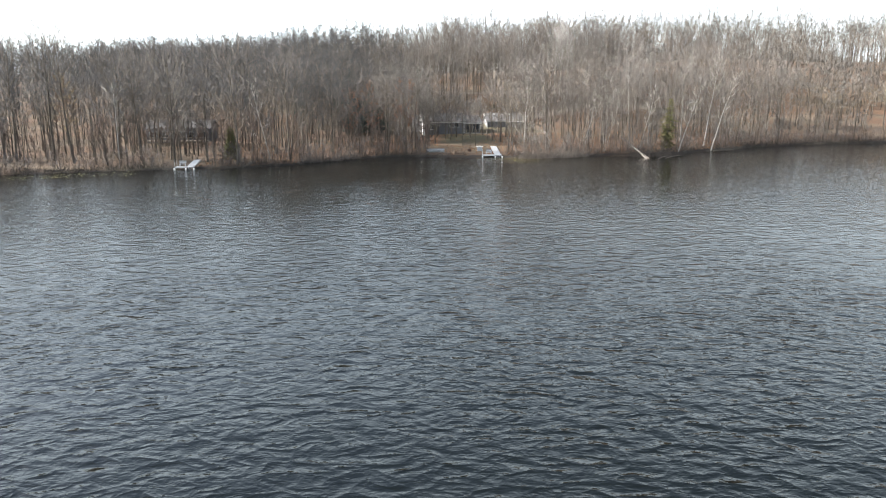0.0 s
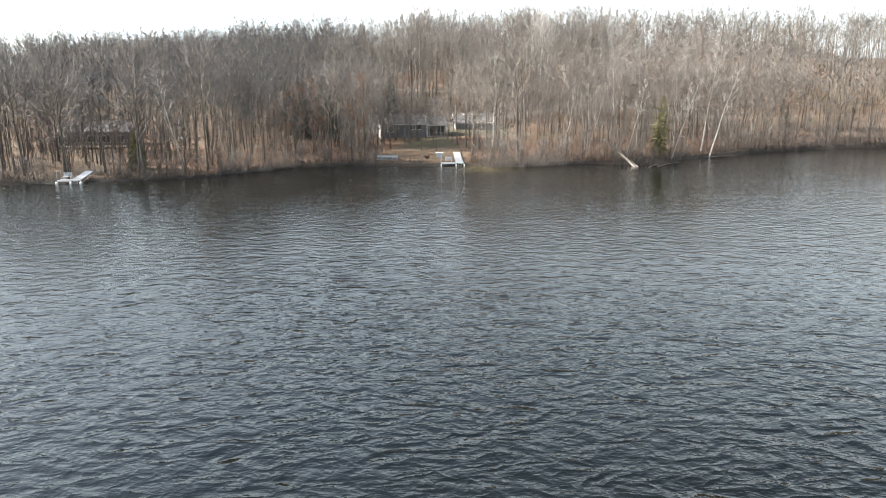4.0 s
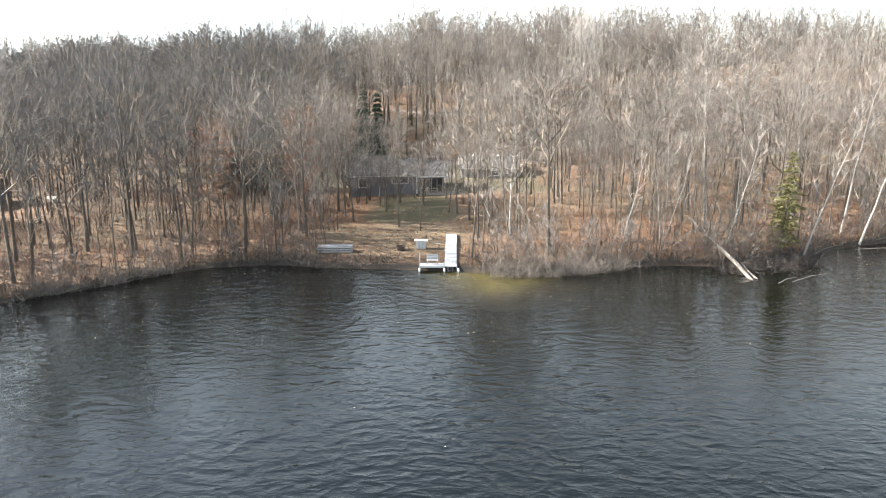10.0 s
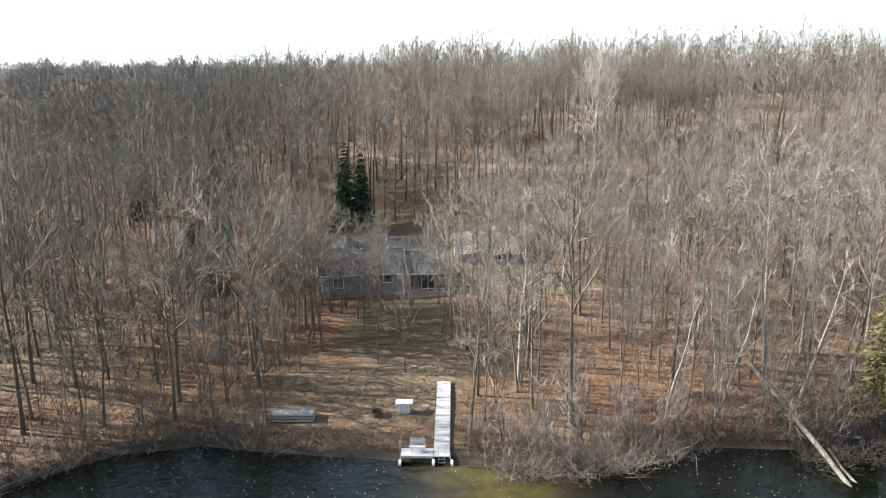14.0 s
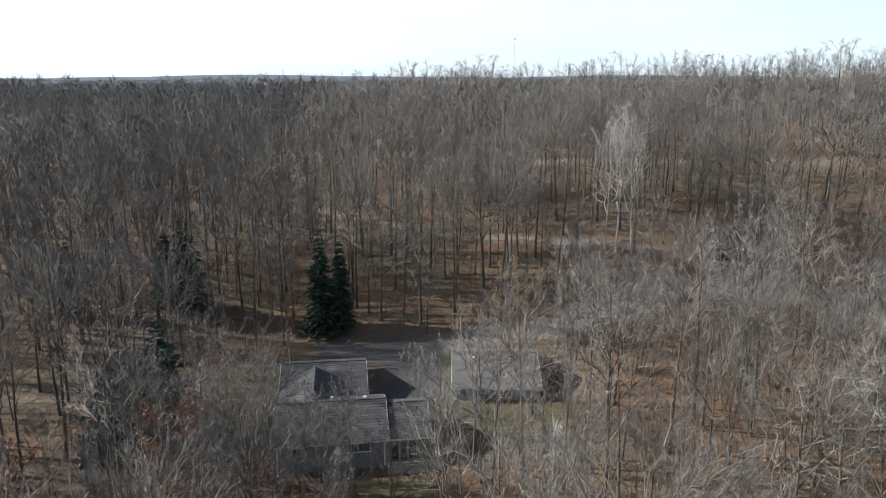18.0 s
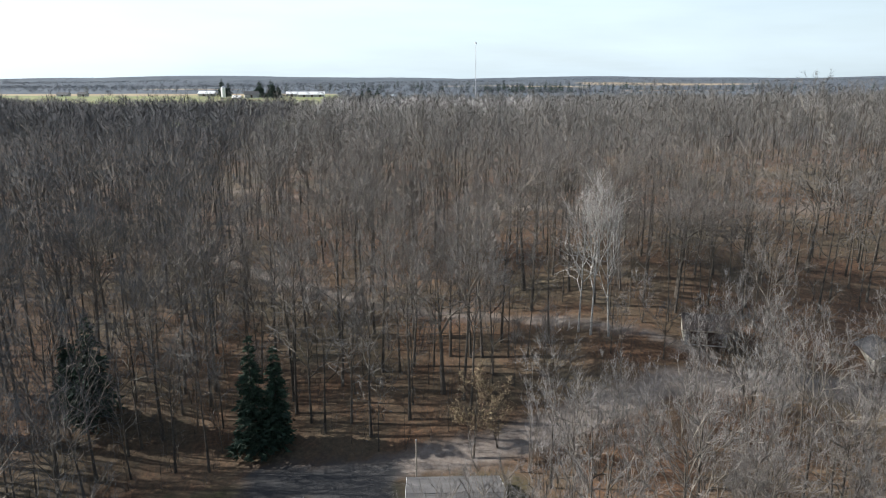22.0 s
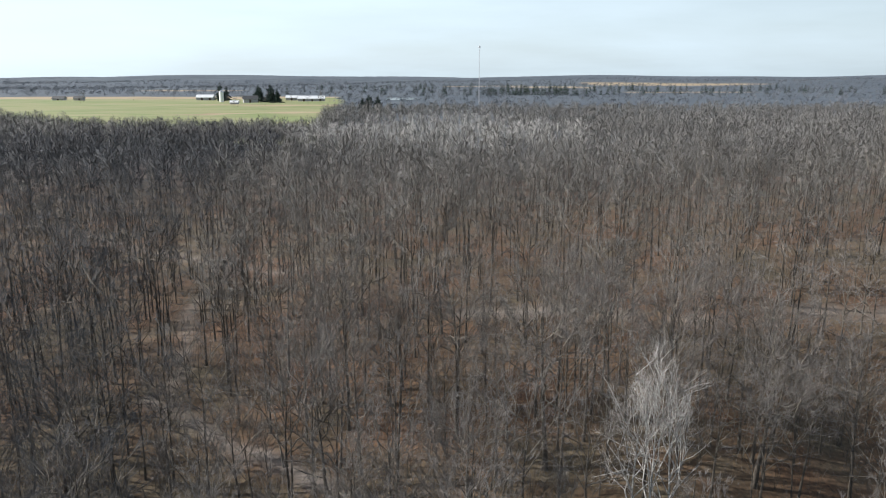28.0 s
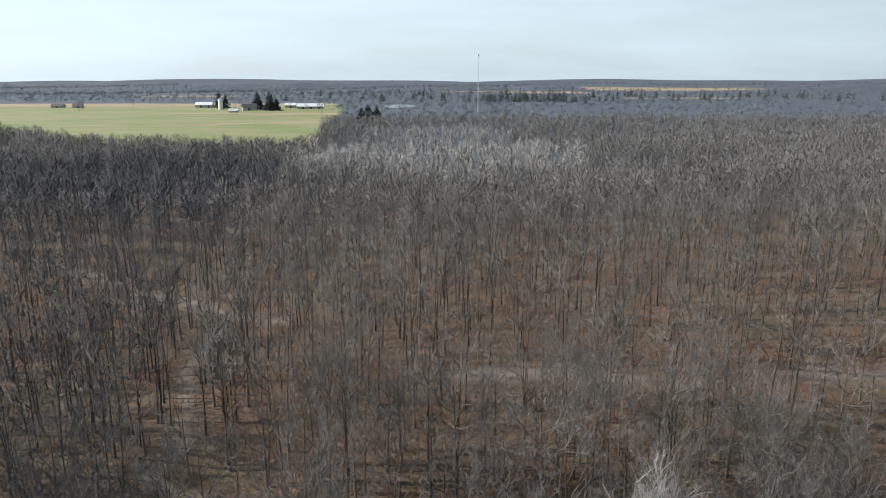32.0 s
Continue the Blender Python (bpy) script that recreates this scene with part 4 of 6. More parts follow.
# trees that can be told apart, one by one: kind, shape, x, y, scale, lean
TAKEN = [(38, 232), (40.5, 231), (36, 227), (38.5, 225), (35, 222), (39, 220), (-23.4, 216.6), (-29.6, 217.5), (-6.4, 212.6), (-3.8, 213.4), (-26.3, 216.0), (-17.4, 185.0), (-21.5, 183.0), (47, 151), (42, 153.6), (34, 150.6)]
for kind, shape, x, y, scale, tip in (
        ("pole", 0, 4.4, 160.5, 0.75, (0, 0)), ("pole", 3, 7.2, 158.6, 0.85, (0, 2)), ("forest", 4, 11.6, 167, 0.75, (0, -4)), ("forest", 3, 15.5, 160, 0.8, (0, 2)),
        ("pole", 2, 17.6, 154.5, 0.95, (0, 3)), ("pole", 0, 19.4, 154.8, 1.0, (0, -3)), ("forest", 0, -29.5, 137, 0.95, (0, 1)), ("forest", 5, -11.5, 149.5, 0.8, (0, -3)),
        ("forest", 2, -17, 148.5, 0.72, (0, -4)), ("oak", 1, 30.5, 247.1, 0.98, (0, 0)), ("forest", 6, 38.2, 256.6, 0.9, (0, 0)), ("oak", 0, 12.4, 265.5, 0.8, (0, 0)), ("forest", 2, 1.9, 266.1, 0.95, (0, 0)),
        ("oak", 0, 54.3, 242.4, 0.95, (0, 4)), ("forest", 5, 51.7, 249.4, 0.8, (0, 0)), ("forest", 1, 56.2, 277.3, 0.9, (0, 0)), ("forest", 0, -8.4, 294.7, 0.95, (0, 0)), ("forest", 1, 55.9, 246.6, 1.04, (0, 2)),
        ("forest", 3, 20.5, 228.6, 1.0, (0, -2)), ("forest", 1, 22.1, 228.3, 0.88, (0, 3)), ("pole", 2, 28.4, 227.8, 0.85, (0, 2)), ("forest", 0, 2.6, 260.1, 1.0, (0, 2)), ("forest", 6, 13.1, 284.8, 0.9, (0, 0)),
        ("forest", 6, 35.7, 266.9, 0.9, (0, 0)), ("forest", 2, 37.2, 268.0, 0.9, (0, 3)), ("forest", 3, -5.5, 298.6, 0.95, (0, 0)), ("forest", 1, 72, 258, 1.0, (0, 0)), ("oak", 1, 83, 256.5, 0.95, (0, 0)), ("forest", 5, 87.4, 250.6, 0.95, (0, 0)),
        ("forest", 0, -36.4, 181.7, 0.9, (0, 2)), ("forest", 2, -12.4, 152.9, 0.92, (0, -3)), ("forest", 3, -68, 132, 1.05, (0, 2)), ("forest", 6, -73, 135, 1.1, (0, -2)), ("forest", 0, -79, 133, 1.1, (0, 0)), ("forest", 6, -84, 138, 1.12, (0, 2)),
        ("forest", 3, -88, 131, 1.08, (0, 0)), ("forest", 5, -62, 138, 1.05, (0, 0)),
        ("oak", 0, 16.4, 221.1, 0.97, (0, -3)), ("pole", 2, 18.6, 222.4, 0.95, (2, 0)), ("forest", 5, 12.5, 227, 1.0, (0, -4)),
        ("forest", 5, -6, 155.5, 0.7, (0, -6)), ("forest", 2, -3.2, 167, 0.62, (0, 5)), ("forest", 4, -9, 166, 0.8, (0, 0)), ("pole", 4, 10.5, 168, 0.8, (0, 4)),
        ("forest", 4, -47, 128, 0.9, (0, 9)), ("forest", 0, -50, 133, 1.0, (0, -3)), ("forest", 1, -38, 133, 0.95, (0, -4)), ("forest", 5, -55, 131, 1.0, (0, 2)),
        ("whip", 0, 33, 206, 0.95, (0, 0)), ("whip", 2, 29, 201, 0.9, (0, 0)), ("whip", 1, 39.5, 207, 0.9, (0, 0)), ("whip", 3, 45, 208, 0.95, (0, 0)), ("whip", 2, 52.5, 213, 1.0, (0, 0)),
        ("whip", 0, 58.5, 216, 1.05, (0, 0)), ("whip", 1, 8.4, 189.8, 0.85, (0, 0)), ("whip", 3, 10.6, 186.5, 0.9, (0, 0)), ("whip", 2, 6.8, 175.2, 0.62, (0, 0)), ("whip", 0, -2.5, 174.2, 0.62, (0, 0)),
        ("forest", 4, -4.5, 169.5, 0.66, (0, 3)), ("forest", 2, -1.6, 163.5, 0.6, (0, -5)), ("forest", 4, 0.8, 172.5, 0.55, (0, 2)), ("pole", 1, 3.4, 174.2, 0.7, (0, 0)), ("forest", 2, -7.4, 173.5, 0.66, (0, 0)), ("whip", 1, -5.2, 160.2, 0.6, (0, 0)),
        ("forest", 5, -12.5, 171, 0.7, (0, 3)), ("forest", 4, -10.2, 177.5, 0.62, (0, 0)), ("whip", 3, -9.3, 155.8, 0.55, (0, 0)),
        ("whip", 0, -3.4, 171.8, 0.75, (0, 0)), ("whip", 2, -6.6, 167.0, 0.7, (0, 0)), ("whip", 1, -1.0, 176.0, 0.7, (0, 0)), ("forest", 4, -8.8, 170.0, 0.62, (0, -3)), ("forest", 2, -4.0, 176.6, 0.6, (0, 0)),
        ("whip", 3, 2.4, 176.8, 0.55, (0, 0)), ("forest", 5, -5.6, 164.0, 0.55, (0, 4)), ("whip", 0, 5.4, 177.2, 0.5, (0, 0)), ("forest", 4, 2.0, 169.0, 0.5, (0, -4)), ("whip", 2, -8.0, 163.2, 0.6, (0, 0)),
        ("whip", 1, 10.0, 176.5, 0.6, (0, 0)), ("whip", 3, 12.5, 172.5, 0.65, (0, 0)), ("pole", 1, -3.0, 159.0, 0.75, (0, 6)), ("forest", 2, -7.5, 158.8, 0.6, (0, -5)),
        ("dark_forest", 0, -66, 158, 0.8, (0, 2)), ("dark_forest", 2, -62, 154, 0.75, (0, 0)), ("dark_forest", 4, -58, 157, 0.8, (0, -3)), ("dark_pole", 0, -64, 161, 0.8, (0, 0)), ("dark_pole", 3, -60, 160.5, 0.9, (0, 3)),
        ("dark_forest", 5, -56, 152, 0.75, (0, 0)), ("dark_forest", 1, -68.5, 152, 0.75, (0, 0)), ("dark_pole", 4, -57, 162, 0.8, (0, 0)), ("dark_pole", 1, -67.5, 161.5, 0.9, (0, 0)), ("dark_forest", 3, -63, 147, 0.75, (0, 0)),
        ("yard", 0, -6.5, 173.5, 1.00, (0, 2)),
        ("yard", 2, -3.8, 170.5, 0.95, (0, -3)),
        ("yard", 1, -1.2, 173.8, 1.00, (0, 0)),
        ("yard", 0, 1.6, 172.0, 0.90, (0, 4)),
        ("yard", 2, -8.8, 169.5, 1.00, (0, 0)),
        ("yard", 1, 3.6, 174.6, 0.95, (0, -2)),
        ("yard", 0, -5.2, 166.8, 0.90, (0, 3)),
        ("yard", 1, -11.0, 174.0, 1.10, (0, 0)),
        ("yard", 2, 6.8, 172.8, 0.90, (0, 0)),
        ("yard", 2, -69.0, 163.0, 1.00, (0, 0)),
        ("yard", 0, -66.0, 160.5, 1.10, (0, 2)),
        ("yard", 1, -63.0, 162.5, 1.00, (0, 0)),
        ("yard", 2, -60.5, 159.5, 1.05, (0, -2)),
        ("yard", 0, -58.0, 161.5, 1.00, (0, 0)),
        ("yard", 1, -55.0, 163.0, 1.10, (0, 0)),
        ("yard", 2, -64.5, 156.0, 1.00, (0, 0)),
        ("yard", 0, -61.0, 153.0, 1.00, (0, 3)),
        ("yard", 1, -57.0, 156.5, 1.10, (0, 0)),
        ("yard", 2, -53.0, 159.0, 1.00, (0, 0)),
        ("yard", 0, 51.0, 223.5, 1.00, (0, 0)),
        ("yard", 2, 55.5, 222.5, 1.00, (0, 0)),
        ("yard", 1, 59.0, 224.0, 1.10, (0, 0)),
        ("yard", 0, 47.0, 226.0, 1.00, (0, 0)),
        ("yard", 2, 62.5, 225.5, 1.00, (0, 0)),
        ("whip", 0, 16.6, 145.2, 0.5, (32, 0)), ("whip", 2, 19.4, 144.6, 0.55, (40, 5)), ("whip", 3, 22.0, 144.8, 0.55, (36, -5)), ("whip", 1, 24.8, 146.0, 0.5, (30, 4)), ("whip", 0, 28.0, 147.2, 0.45, (25, 0)),
        ("whip", 1, 46.5, 234.5, 0.9, (0, 0)), ("whip", 0, 53.5, 226.4, 0.8, (0, 0)), ("whip", 2, 57.5, 227.0, 0.9, (0, 0)), ("whip", 3, 60.5, 223.2, 0.9, (0, 0)), ("whip", 1, 76.5, 224.5, 0.7, (0, 0)), ("yard", 0, 79.5, 225.0, 0.8, (0, 0)), ("yard", 2, 83.5, 224.6, 0.8, (0, 0)), ("whip", 2, 36.5, 211.0, 0.85, (0, 0)), ("whip", 3, 41.5, 213.5, 0.8, (0, 0)), ("whip", 0, 47.5, 215.5, 0.85, (0, 0)), ("whip", 3, 49.5, 222.5, 0.9, (0, 0)), ("whip", 2, 55.0, 225.0, 0.85, (0, 0)), ("forest", 5, 61.0, 226.0, 0.8, (0, 0)), ("forest", 2, 52.5, 237.5, 0.9, (0, 0)), ("pole", 2, 50.5, 234.8, 1.0, (0, 0)), ("forest", 2, 17, 187.5, 0.62, (0, 0)), ("forest", 4, 20.5, 189.5, 0.6, (0, 0)), ("whip", 1, 24.5, 192, 0.85, (0, 0)), ("whip", 3, 26, 184, 0.9, (0, 0))):
    if kind != "yard" and -10 < x < 4 and 155 < y < 178:
        scale *= 1.25
    plant(kind, shape, x, y, rs.uniform(0, 6.28), scale, tip)
    TAKEN.append((x, y))


def scatter(seed, x0, x1, y0, y1, step, jitter=0.9):
    rng = np.random.default_rng(seed)
    gx, gy = np.meshgrid(np.arange(x0, x1, step), np.arange(y0, y1, step))
    x = gx.ravel() + rng.uniform(-jitter, jitter, gx.size) * step * 0.5
    y = gy.ravel() + rng.uniform(-jitter, jitter, gx.size) * step * 0.5
    return x, y


# single trees nearest the flight, then the rest of the woods as one mass
x, y = scatter(21, -62, 92, 128, 262, 4.6, 1.4)
d = y - np.interp(x, SHORE_X, SHORE_Y)
keep = (d > 1.6) & ~open_ground(x, y) & (np.abs(x - 14) < 0.62 * np.maximum(y - 60, 0))
x, y = x[keep], y[keep]
order = np.argsort(np.hypot((x - 14), (y - 185) * 0.8))[:560]
count = {"forest": 0, "pole": 0, "whip": 0}
for i in order:
    px, py = float(x[i]), float(y[i])
    if any((px - a) ** 2 + (py - b) ** 2 < 5 for a, b in TAKEN):
        continue
    r = rs.random()
    east = px > 22 and py < 215
    if 20 < px < 70 and 195 < py < 224:
        kind = "whip" if r < 0.55 else "pole"
    elif east:
        kind = "pole" if r < 0.72 else "forest"
    elif py < 178:
        kind = "forest" if r < 0.5 else "pole"
    else:
        kind = "forest" if r < 0.62 else "pole"
    low = 0.8 if py < 175 else 0.86 if py < 205 else 0.95
    if -22 < px < 14 and 150 < py < 212:
        low *= 0.75
    if count[kind] >= 290:
        continue
    count[kind] += 1
    # west of this line the twigs have shade painted in
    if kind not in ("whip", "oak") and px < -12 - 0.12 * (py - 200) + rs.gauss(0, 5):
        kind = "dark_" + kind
    plant(kind, rs.randrange(len(SHAPES[kind])), px, py, rs.uniform(0, 6.28), low * rs.uniform(0.82, 1.15), (rs.gauss(0, 1.6), rs.gauss(0, 1.6)))
    TAKEN.append((px, py))


def mass(name, shapes, xs, ys, scales, bark, leaf, label, category, seed, limbed=True):
    """One object of many trees, each a turned and scaled copy of a shape."""
    rng = np.random.default_rng(seed)
    which = rng.integers(0, len(shapes), len(xs))
    turn = rng.uniform(0, 6.283, len(xs))
    zs = land(xs, ys)
    ob = thing(name, Matrix(), label, category, kind="stuff")
    for pick, mat, part_name in ((0, bark, "trunks"), (1, leaf, "crowns")):
        s, barked, ways = Soup(), [], []
        for k, shape in enumerate(shapes):
            sel = which == k
            v, t = shape[pick][:2]
            if pick:
                lean, t = outwards(v, t, np.array([0, 0, v[:, 2].max() * 0.55]))
            n = int(sel.sum())
            if not n or not len(t):
                continue
            c, sn, sc = np.cos(turn[sel])[:, None], np.sin(turn[sel])[:, None], scales[sel][:, None]
            out = np.empty((n, len(v), 3), np.float32)
            out[..., 0] = (v[None, :, 0] * c - v[None, :, 1] * sn) * sc + xs[sel][:, None]
            out[..., 1] = (v[None, :, 0] * sn + v[None, :, 1] * c) * sc + ys[sel][:, None]
            out[..., 2] = v[None, :, 2] * sc + zs[sel][:, None]
            s.add(out.reshape(-1, 3), (t[None] + (np.arange(n) * len(v))[:, None, None]).reshape(-1, 3))
            if pick:
                turned = np.empty((n, len(v), 3), np.float32)
                turned[..., 0], turned[..., 1], turned[..., 2] = lean[None, :, 0] * c - lean[None, :, 1] * sn, lean[None, :, 0] * sn + lean[None, :, 1] * c, lean[None, :, 2]
                ways.append(turned.reshape(-1, 3))
            limbs = shape[1][2] if pick and len(shape[1]) > 2 else 0
            barked.append(np.tile(np.arange(len(t)) < limbs, n))
        if s.n:
            made = tagged(soup(part_name, *s.done(), mat, ob), kind="stuff")
            if pick:
                made.data.materials.append(LIMB_LIT if limbed else leaf)
                made.data.polygons.foreach_set("material_index", np.concatenate(barked).astype(np.int32))
                round_off(made, np.concatenate(ways))
    return ob


TAKEN_XY = np.array(TAKEN)


def clear_of(x, y, gap):
    return np.min((x[:, None] - TAKEN_XY[None, :, 0]) ** 2 + (y[:, None] - TAKEN_XY[None, :, 1]) ** 2, axis=1) > gap * gap


MID = [hardwood(400 + i, t, c, w, (6, 4, 3, 6), (4, 3, 2, 2), (0.7, 1.5), 0.022, heavy=1.3, rings=5) for i, (t, c, w) in enumerate(((24, 0.38, 5.4), (22, 0.34, 5.6), (25, 0.44, 5.0), (20, 0.3, 5.2), (17, 0.25, 3.6), (23, 0.42, 4.6), (24, 0.5, 4.0)))]
x, y = scatter(31, -230, 250, 100, 400, 6.3, 1.5)
d = y - np.interp(x, SHORE_X, SHORE_Y)
# beyond the view to the west, unseen trees are added to shade the shore
keep = (d > 2) & ~open_ground(x, y) & (np.abs(x - 8) < np.minimum(0.68 * (y + 8), 0.68 * (y - 60) + 60) + 45 * (x < 0) * (y < 260))
x, y = x[keep], y[keep]
x5, y5 = scatter(33, -110, -16, 204, 330, 7.5, 1.5)
thick = ~open_ground(x5, y5)
x, y = np.concatenate([x, x5[thick]]), np.concatenate([y, y5[thick]])
x4, y4 = scatter(32, -130, -10, 124, 200, 7.5, 1.5)
thick = (y4 - np.interp(x4, SHORE_X, SHORE_Y) > 6) & ~open_ground(x4, y4) & ~((x4 > -14) & (y4 > 150))
x, y = np.concatenate([x, x4[thick]]), np.concatenate([y, y4[thick]])
keep = clear_of(x, y, 2.6)
x, y = x[keep], y[keep]
rng = np.random.default_rng(5)
size = rng.uniform(0.74, 1.06, len(x)) * np.interp(y, [120, 180, 240, 300], [0.8, 0.85, 1.0, 1.02]) * np.interp(x, [-60, 0, 60, 120], [0.9, 0.98, 0.95, 0.92])
# the western part of the woods gets the twig colour with painted shade
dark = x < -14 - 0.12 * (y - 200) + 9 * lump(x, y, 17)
back = y > 288
MID_BACK = [hardwood(430 + i, t, c, w, (5, 4, 4, 7), (3, 2, 2, 2), (0.7, 1.3), 0.02, heavy=1.1, rings=4) for i, (t, c, w) in enumerate(((24, 0.36, 5.2), (22, 0.32, 5.4), (25, 0.4, 5.0), (20, 0.3, 5.0), (18, 0.25, 3.8)))]
mass("near_woods", MID, x[~dark & ~back], y[~dark & ~back], size[~dark & ~back], BARK_STUFF, TWIG_STUFF, "dense leafless hardwood forest of grey trunks and twigs", "woods", 1)
mass("dark_woods", MID, x[dark & ~back], y[dark & ~back], size[dark & ~back], BARK_STUFF, TWIG_SHADED, "dense leafless trees with shade tinted into their twigs", "woods", 2)
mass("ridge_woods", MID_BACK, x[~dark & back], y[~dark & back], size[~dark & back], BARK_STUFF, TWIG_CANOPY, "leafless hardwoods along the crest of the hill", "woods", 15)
mass("dark_ridge_woods", MID_BACK, x[dark & back], y[dark & back], size[dark & back], BARK_STUFF, TWIG_SHADED, "leafless hardwoods behind the hill, shade tinted into their twigs", "woods", 16)

SAPLING = [bare_tree(470 + i, t, 0.15, 0.2, 9, 1, 6, (1.4, 2.6), 0.009, 1.4, detail=0, girth=0.04, forks=2) for i, t in enumerate((6, 8, 9.5, 5))]
x, y = scatter(36, -110, 130, 180, 345, 5.4, 1.4)
keep = (y > 186 + 0.1 * np.abs(x - 10)) & ~open_ground(x, y) & (np.abs(x - 12) < 0.7 * (y - 60)) & (lump(x, y, 13) > -0.9)
size = rng.uniform(0.6, 1.25, len(x))
mass("sapling_layer", SAPLING, x[keep], y[keep], size[keep], BARK_STUFF, TWIG_STUFF, "thin grey saplings filling the woods between larger trees", "undergrowth", 14)

SHRUB = [bare_tree(450 + i, t, 0.1, 0.3, 12, 2, 6, (1.5, 3.0), 0.014, 1.2, detail=1, girth=0.05, forks=3) for i, t in enumerate((5, 6.5, 8, 4))]
x, y = scatter(35, -95, 118, 112, 205, 3.6, 1.4)
d = y - np.interp(x, SHORE_X, SHORE_Y)
keep = (d > 1.2) & (d < 42) & ~open_ground(x, y) & (rng.uniform(0, 1, len(x)) < np.where(d < 10, 0.85, 0.45) + 0.45 * (x < 6))
west, size = x < 6, rng.uniform(0.6, 1.2, len(x))
LOW = [bare_tree(480 + i, t, 0.05, 0.4, 9, 1, 3, (7, 13), 0.015, 0.9, detail=0, girth=0.03, forks=2) for i, t in enumerate((2.2, 1.7, 2.8))]
bx = rng.uniform(-85, 112, 900)
by = np.interp(bx, SHORE_X, SHORE_Y) + rng.uniform(0.2, 4.5, len(bx))
stay = ~open_ground(bx, by)
bx, by = bx[stay], by[stay]
grey = rng.uniform(0, 1, len(bx)) < 0.5
low = rng.uniform(0.6, 1.35, len(bx))
mass("bank_shrubs", LOW, bx[grey], by[grey], low[grey], BARK_STUFF, TWIG, "low bare grey shrubs along the bank", "undergrowth", 18)
mass("russet_bank_shrubs", LOW, bx[~grey], by[~grey], low[~grey], BARK_STUFF, TWIG_UNDER, "low russet shrubs along the bank", "undergrowth", 19)
mass("shrub_layer", SHRUB, x[keep & ~west], y[keep & ~west], size[keep & ~west], BARK_STUFF, TWIG_STUFF, "leafless shrubs and young growth along the shore", "undergrowth", 12)
mass("russet_shrubs", SHRUB, x[keep & west], y[keep & west], size[keep & west], BARK_STUFF, TWIG_UNDER, "dark russet shrubs crowding the shore woods", "undergrowth", 13)



def dome_tree(seed, tall, wide, twigs, width):
    """A leafless tree far off: a bole, a few limbs and a dome of coarse sprays that point outwards."""
    rng = np.random.default_rng(seed)
    limb, crown = Soup(), Soup()
    heart = np.array([0, 0, tall * 0.6])
    d = unit(rng.normal(size=(twigs, 3)) + (0, 0, 0.55))
    skin = heart + d * np.array([wide, wide, tall * 0.34]) * rng.uniform(0.55, 0.85, (twigs, 1))
    k = np.arange(0, twigs, max(1, twigs // 7))
    foot = np.array([0, 0, tall * 0.4]) + rng.uniform(0, 0.2, (len(k), 1)) * tall * ZUP
    limb.add(*limbs_of(np.stack([foot, skin[k]], 1), np.array([[0.16, 0.06]] * len(k)), 2, rng))
    way = unit(d + rng.normal(0, 0.35, d.shape) + 0.3 * ZUP)
    crown.add(*slivers(rng, skin - way * 0.8, way, rng.uniform(1.4, 2.6, twigs), width * rng.uniform(0.7, 1.3, twigs)))
    (lv, lt), (cv, ct) = limb.done(), crown.done()
    return tube([(0, 0, -0.3), (0, 0, tall * 0.75)], [0.17, 0.06], 3), (np.concatenate([lv, cv]), np.concatenate([lt, ct + len(lv)]), len(lt))


FAR = [dome_tree(500 + i, t, w, n, wd) for n, wd in ((125, 0.09), (80, 0.15)) for i, (t, w) in enumerate(((22, 5.2), (24, 5.0), (20, 5.6), (17, 4.4), (21, 6.0)))]
x, y = scatter(41, -760, 820, 600, 1080, 10.0, 1.5)
x2, y2 = scatter(42, -340, 380, 400, 600, 7.0, 1.5)
x3, y3 = scatter(43, -480, -60, 655, 900, 7.0, 1.5)
hedge = ((y3 - (715 + 0.84 * np.maximum(0, -200 - x3))) > -95)
x, y = np.concatenate([x, x2, x3[hedge]]), np.concatenate([y, y2, y3[hedge]])
keep = ~in_field(x, y) & (np.abs(x - 14) < 0.68 * (y - 130))
x, y = x[keep], y[keep]
grove = ((((x - 25) / 88) ** 2 + ((y - 600) / 125) ** 2) < 1) | ((((x - 30) / 70) ** 2 + ((y - 830) / 90) ** 2) < 1)
size = rng.uniform(0.75, 1.1, len(x))
# painted shade in the twigs of the western canopy too
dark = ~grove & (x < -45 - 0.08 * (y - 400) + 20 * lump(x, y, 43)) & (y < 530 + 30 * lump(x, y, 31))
rest = ~grove & ~dark
near = y < 600
mass("middle_woods", FAR[:5], x[rest & near], y[rest & near], size[rest & near], TWIG_CANOPY, TWIG_CANOPY, "leafless forest canopy beyond the hill", "woods", 3, False)
mass("distant_woods", FAR[5:], x[rest & ~near], y[rest & ~near], size[rest & ~near], TWIG_CANOPY, TWIG_CANOPY, "leafless forest canopy stretching into the distance", "woods", 17, False)
mass("dark_middle_woods", FAR[:5], x[dark], y[dark], size[dark], TWIG_SHADED, TWIG_SHADED, "leafless canopy along the fields, shade tinted into its twigs", "woods", 5, False)
ASPEN = [dome_tree(520 + i, t, 2.4, 60, 0.13) for i, t in enumerate((17, 19, 21))]
mass("aspen_stand", ASPEN, x[grove], y[grove], size[grove], TWIG_PALE, TWIG_PALE, "pale stand of slender leafless aspens", "woods", 4, False)

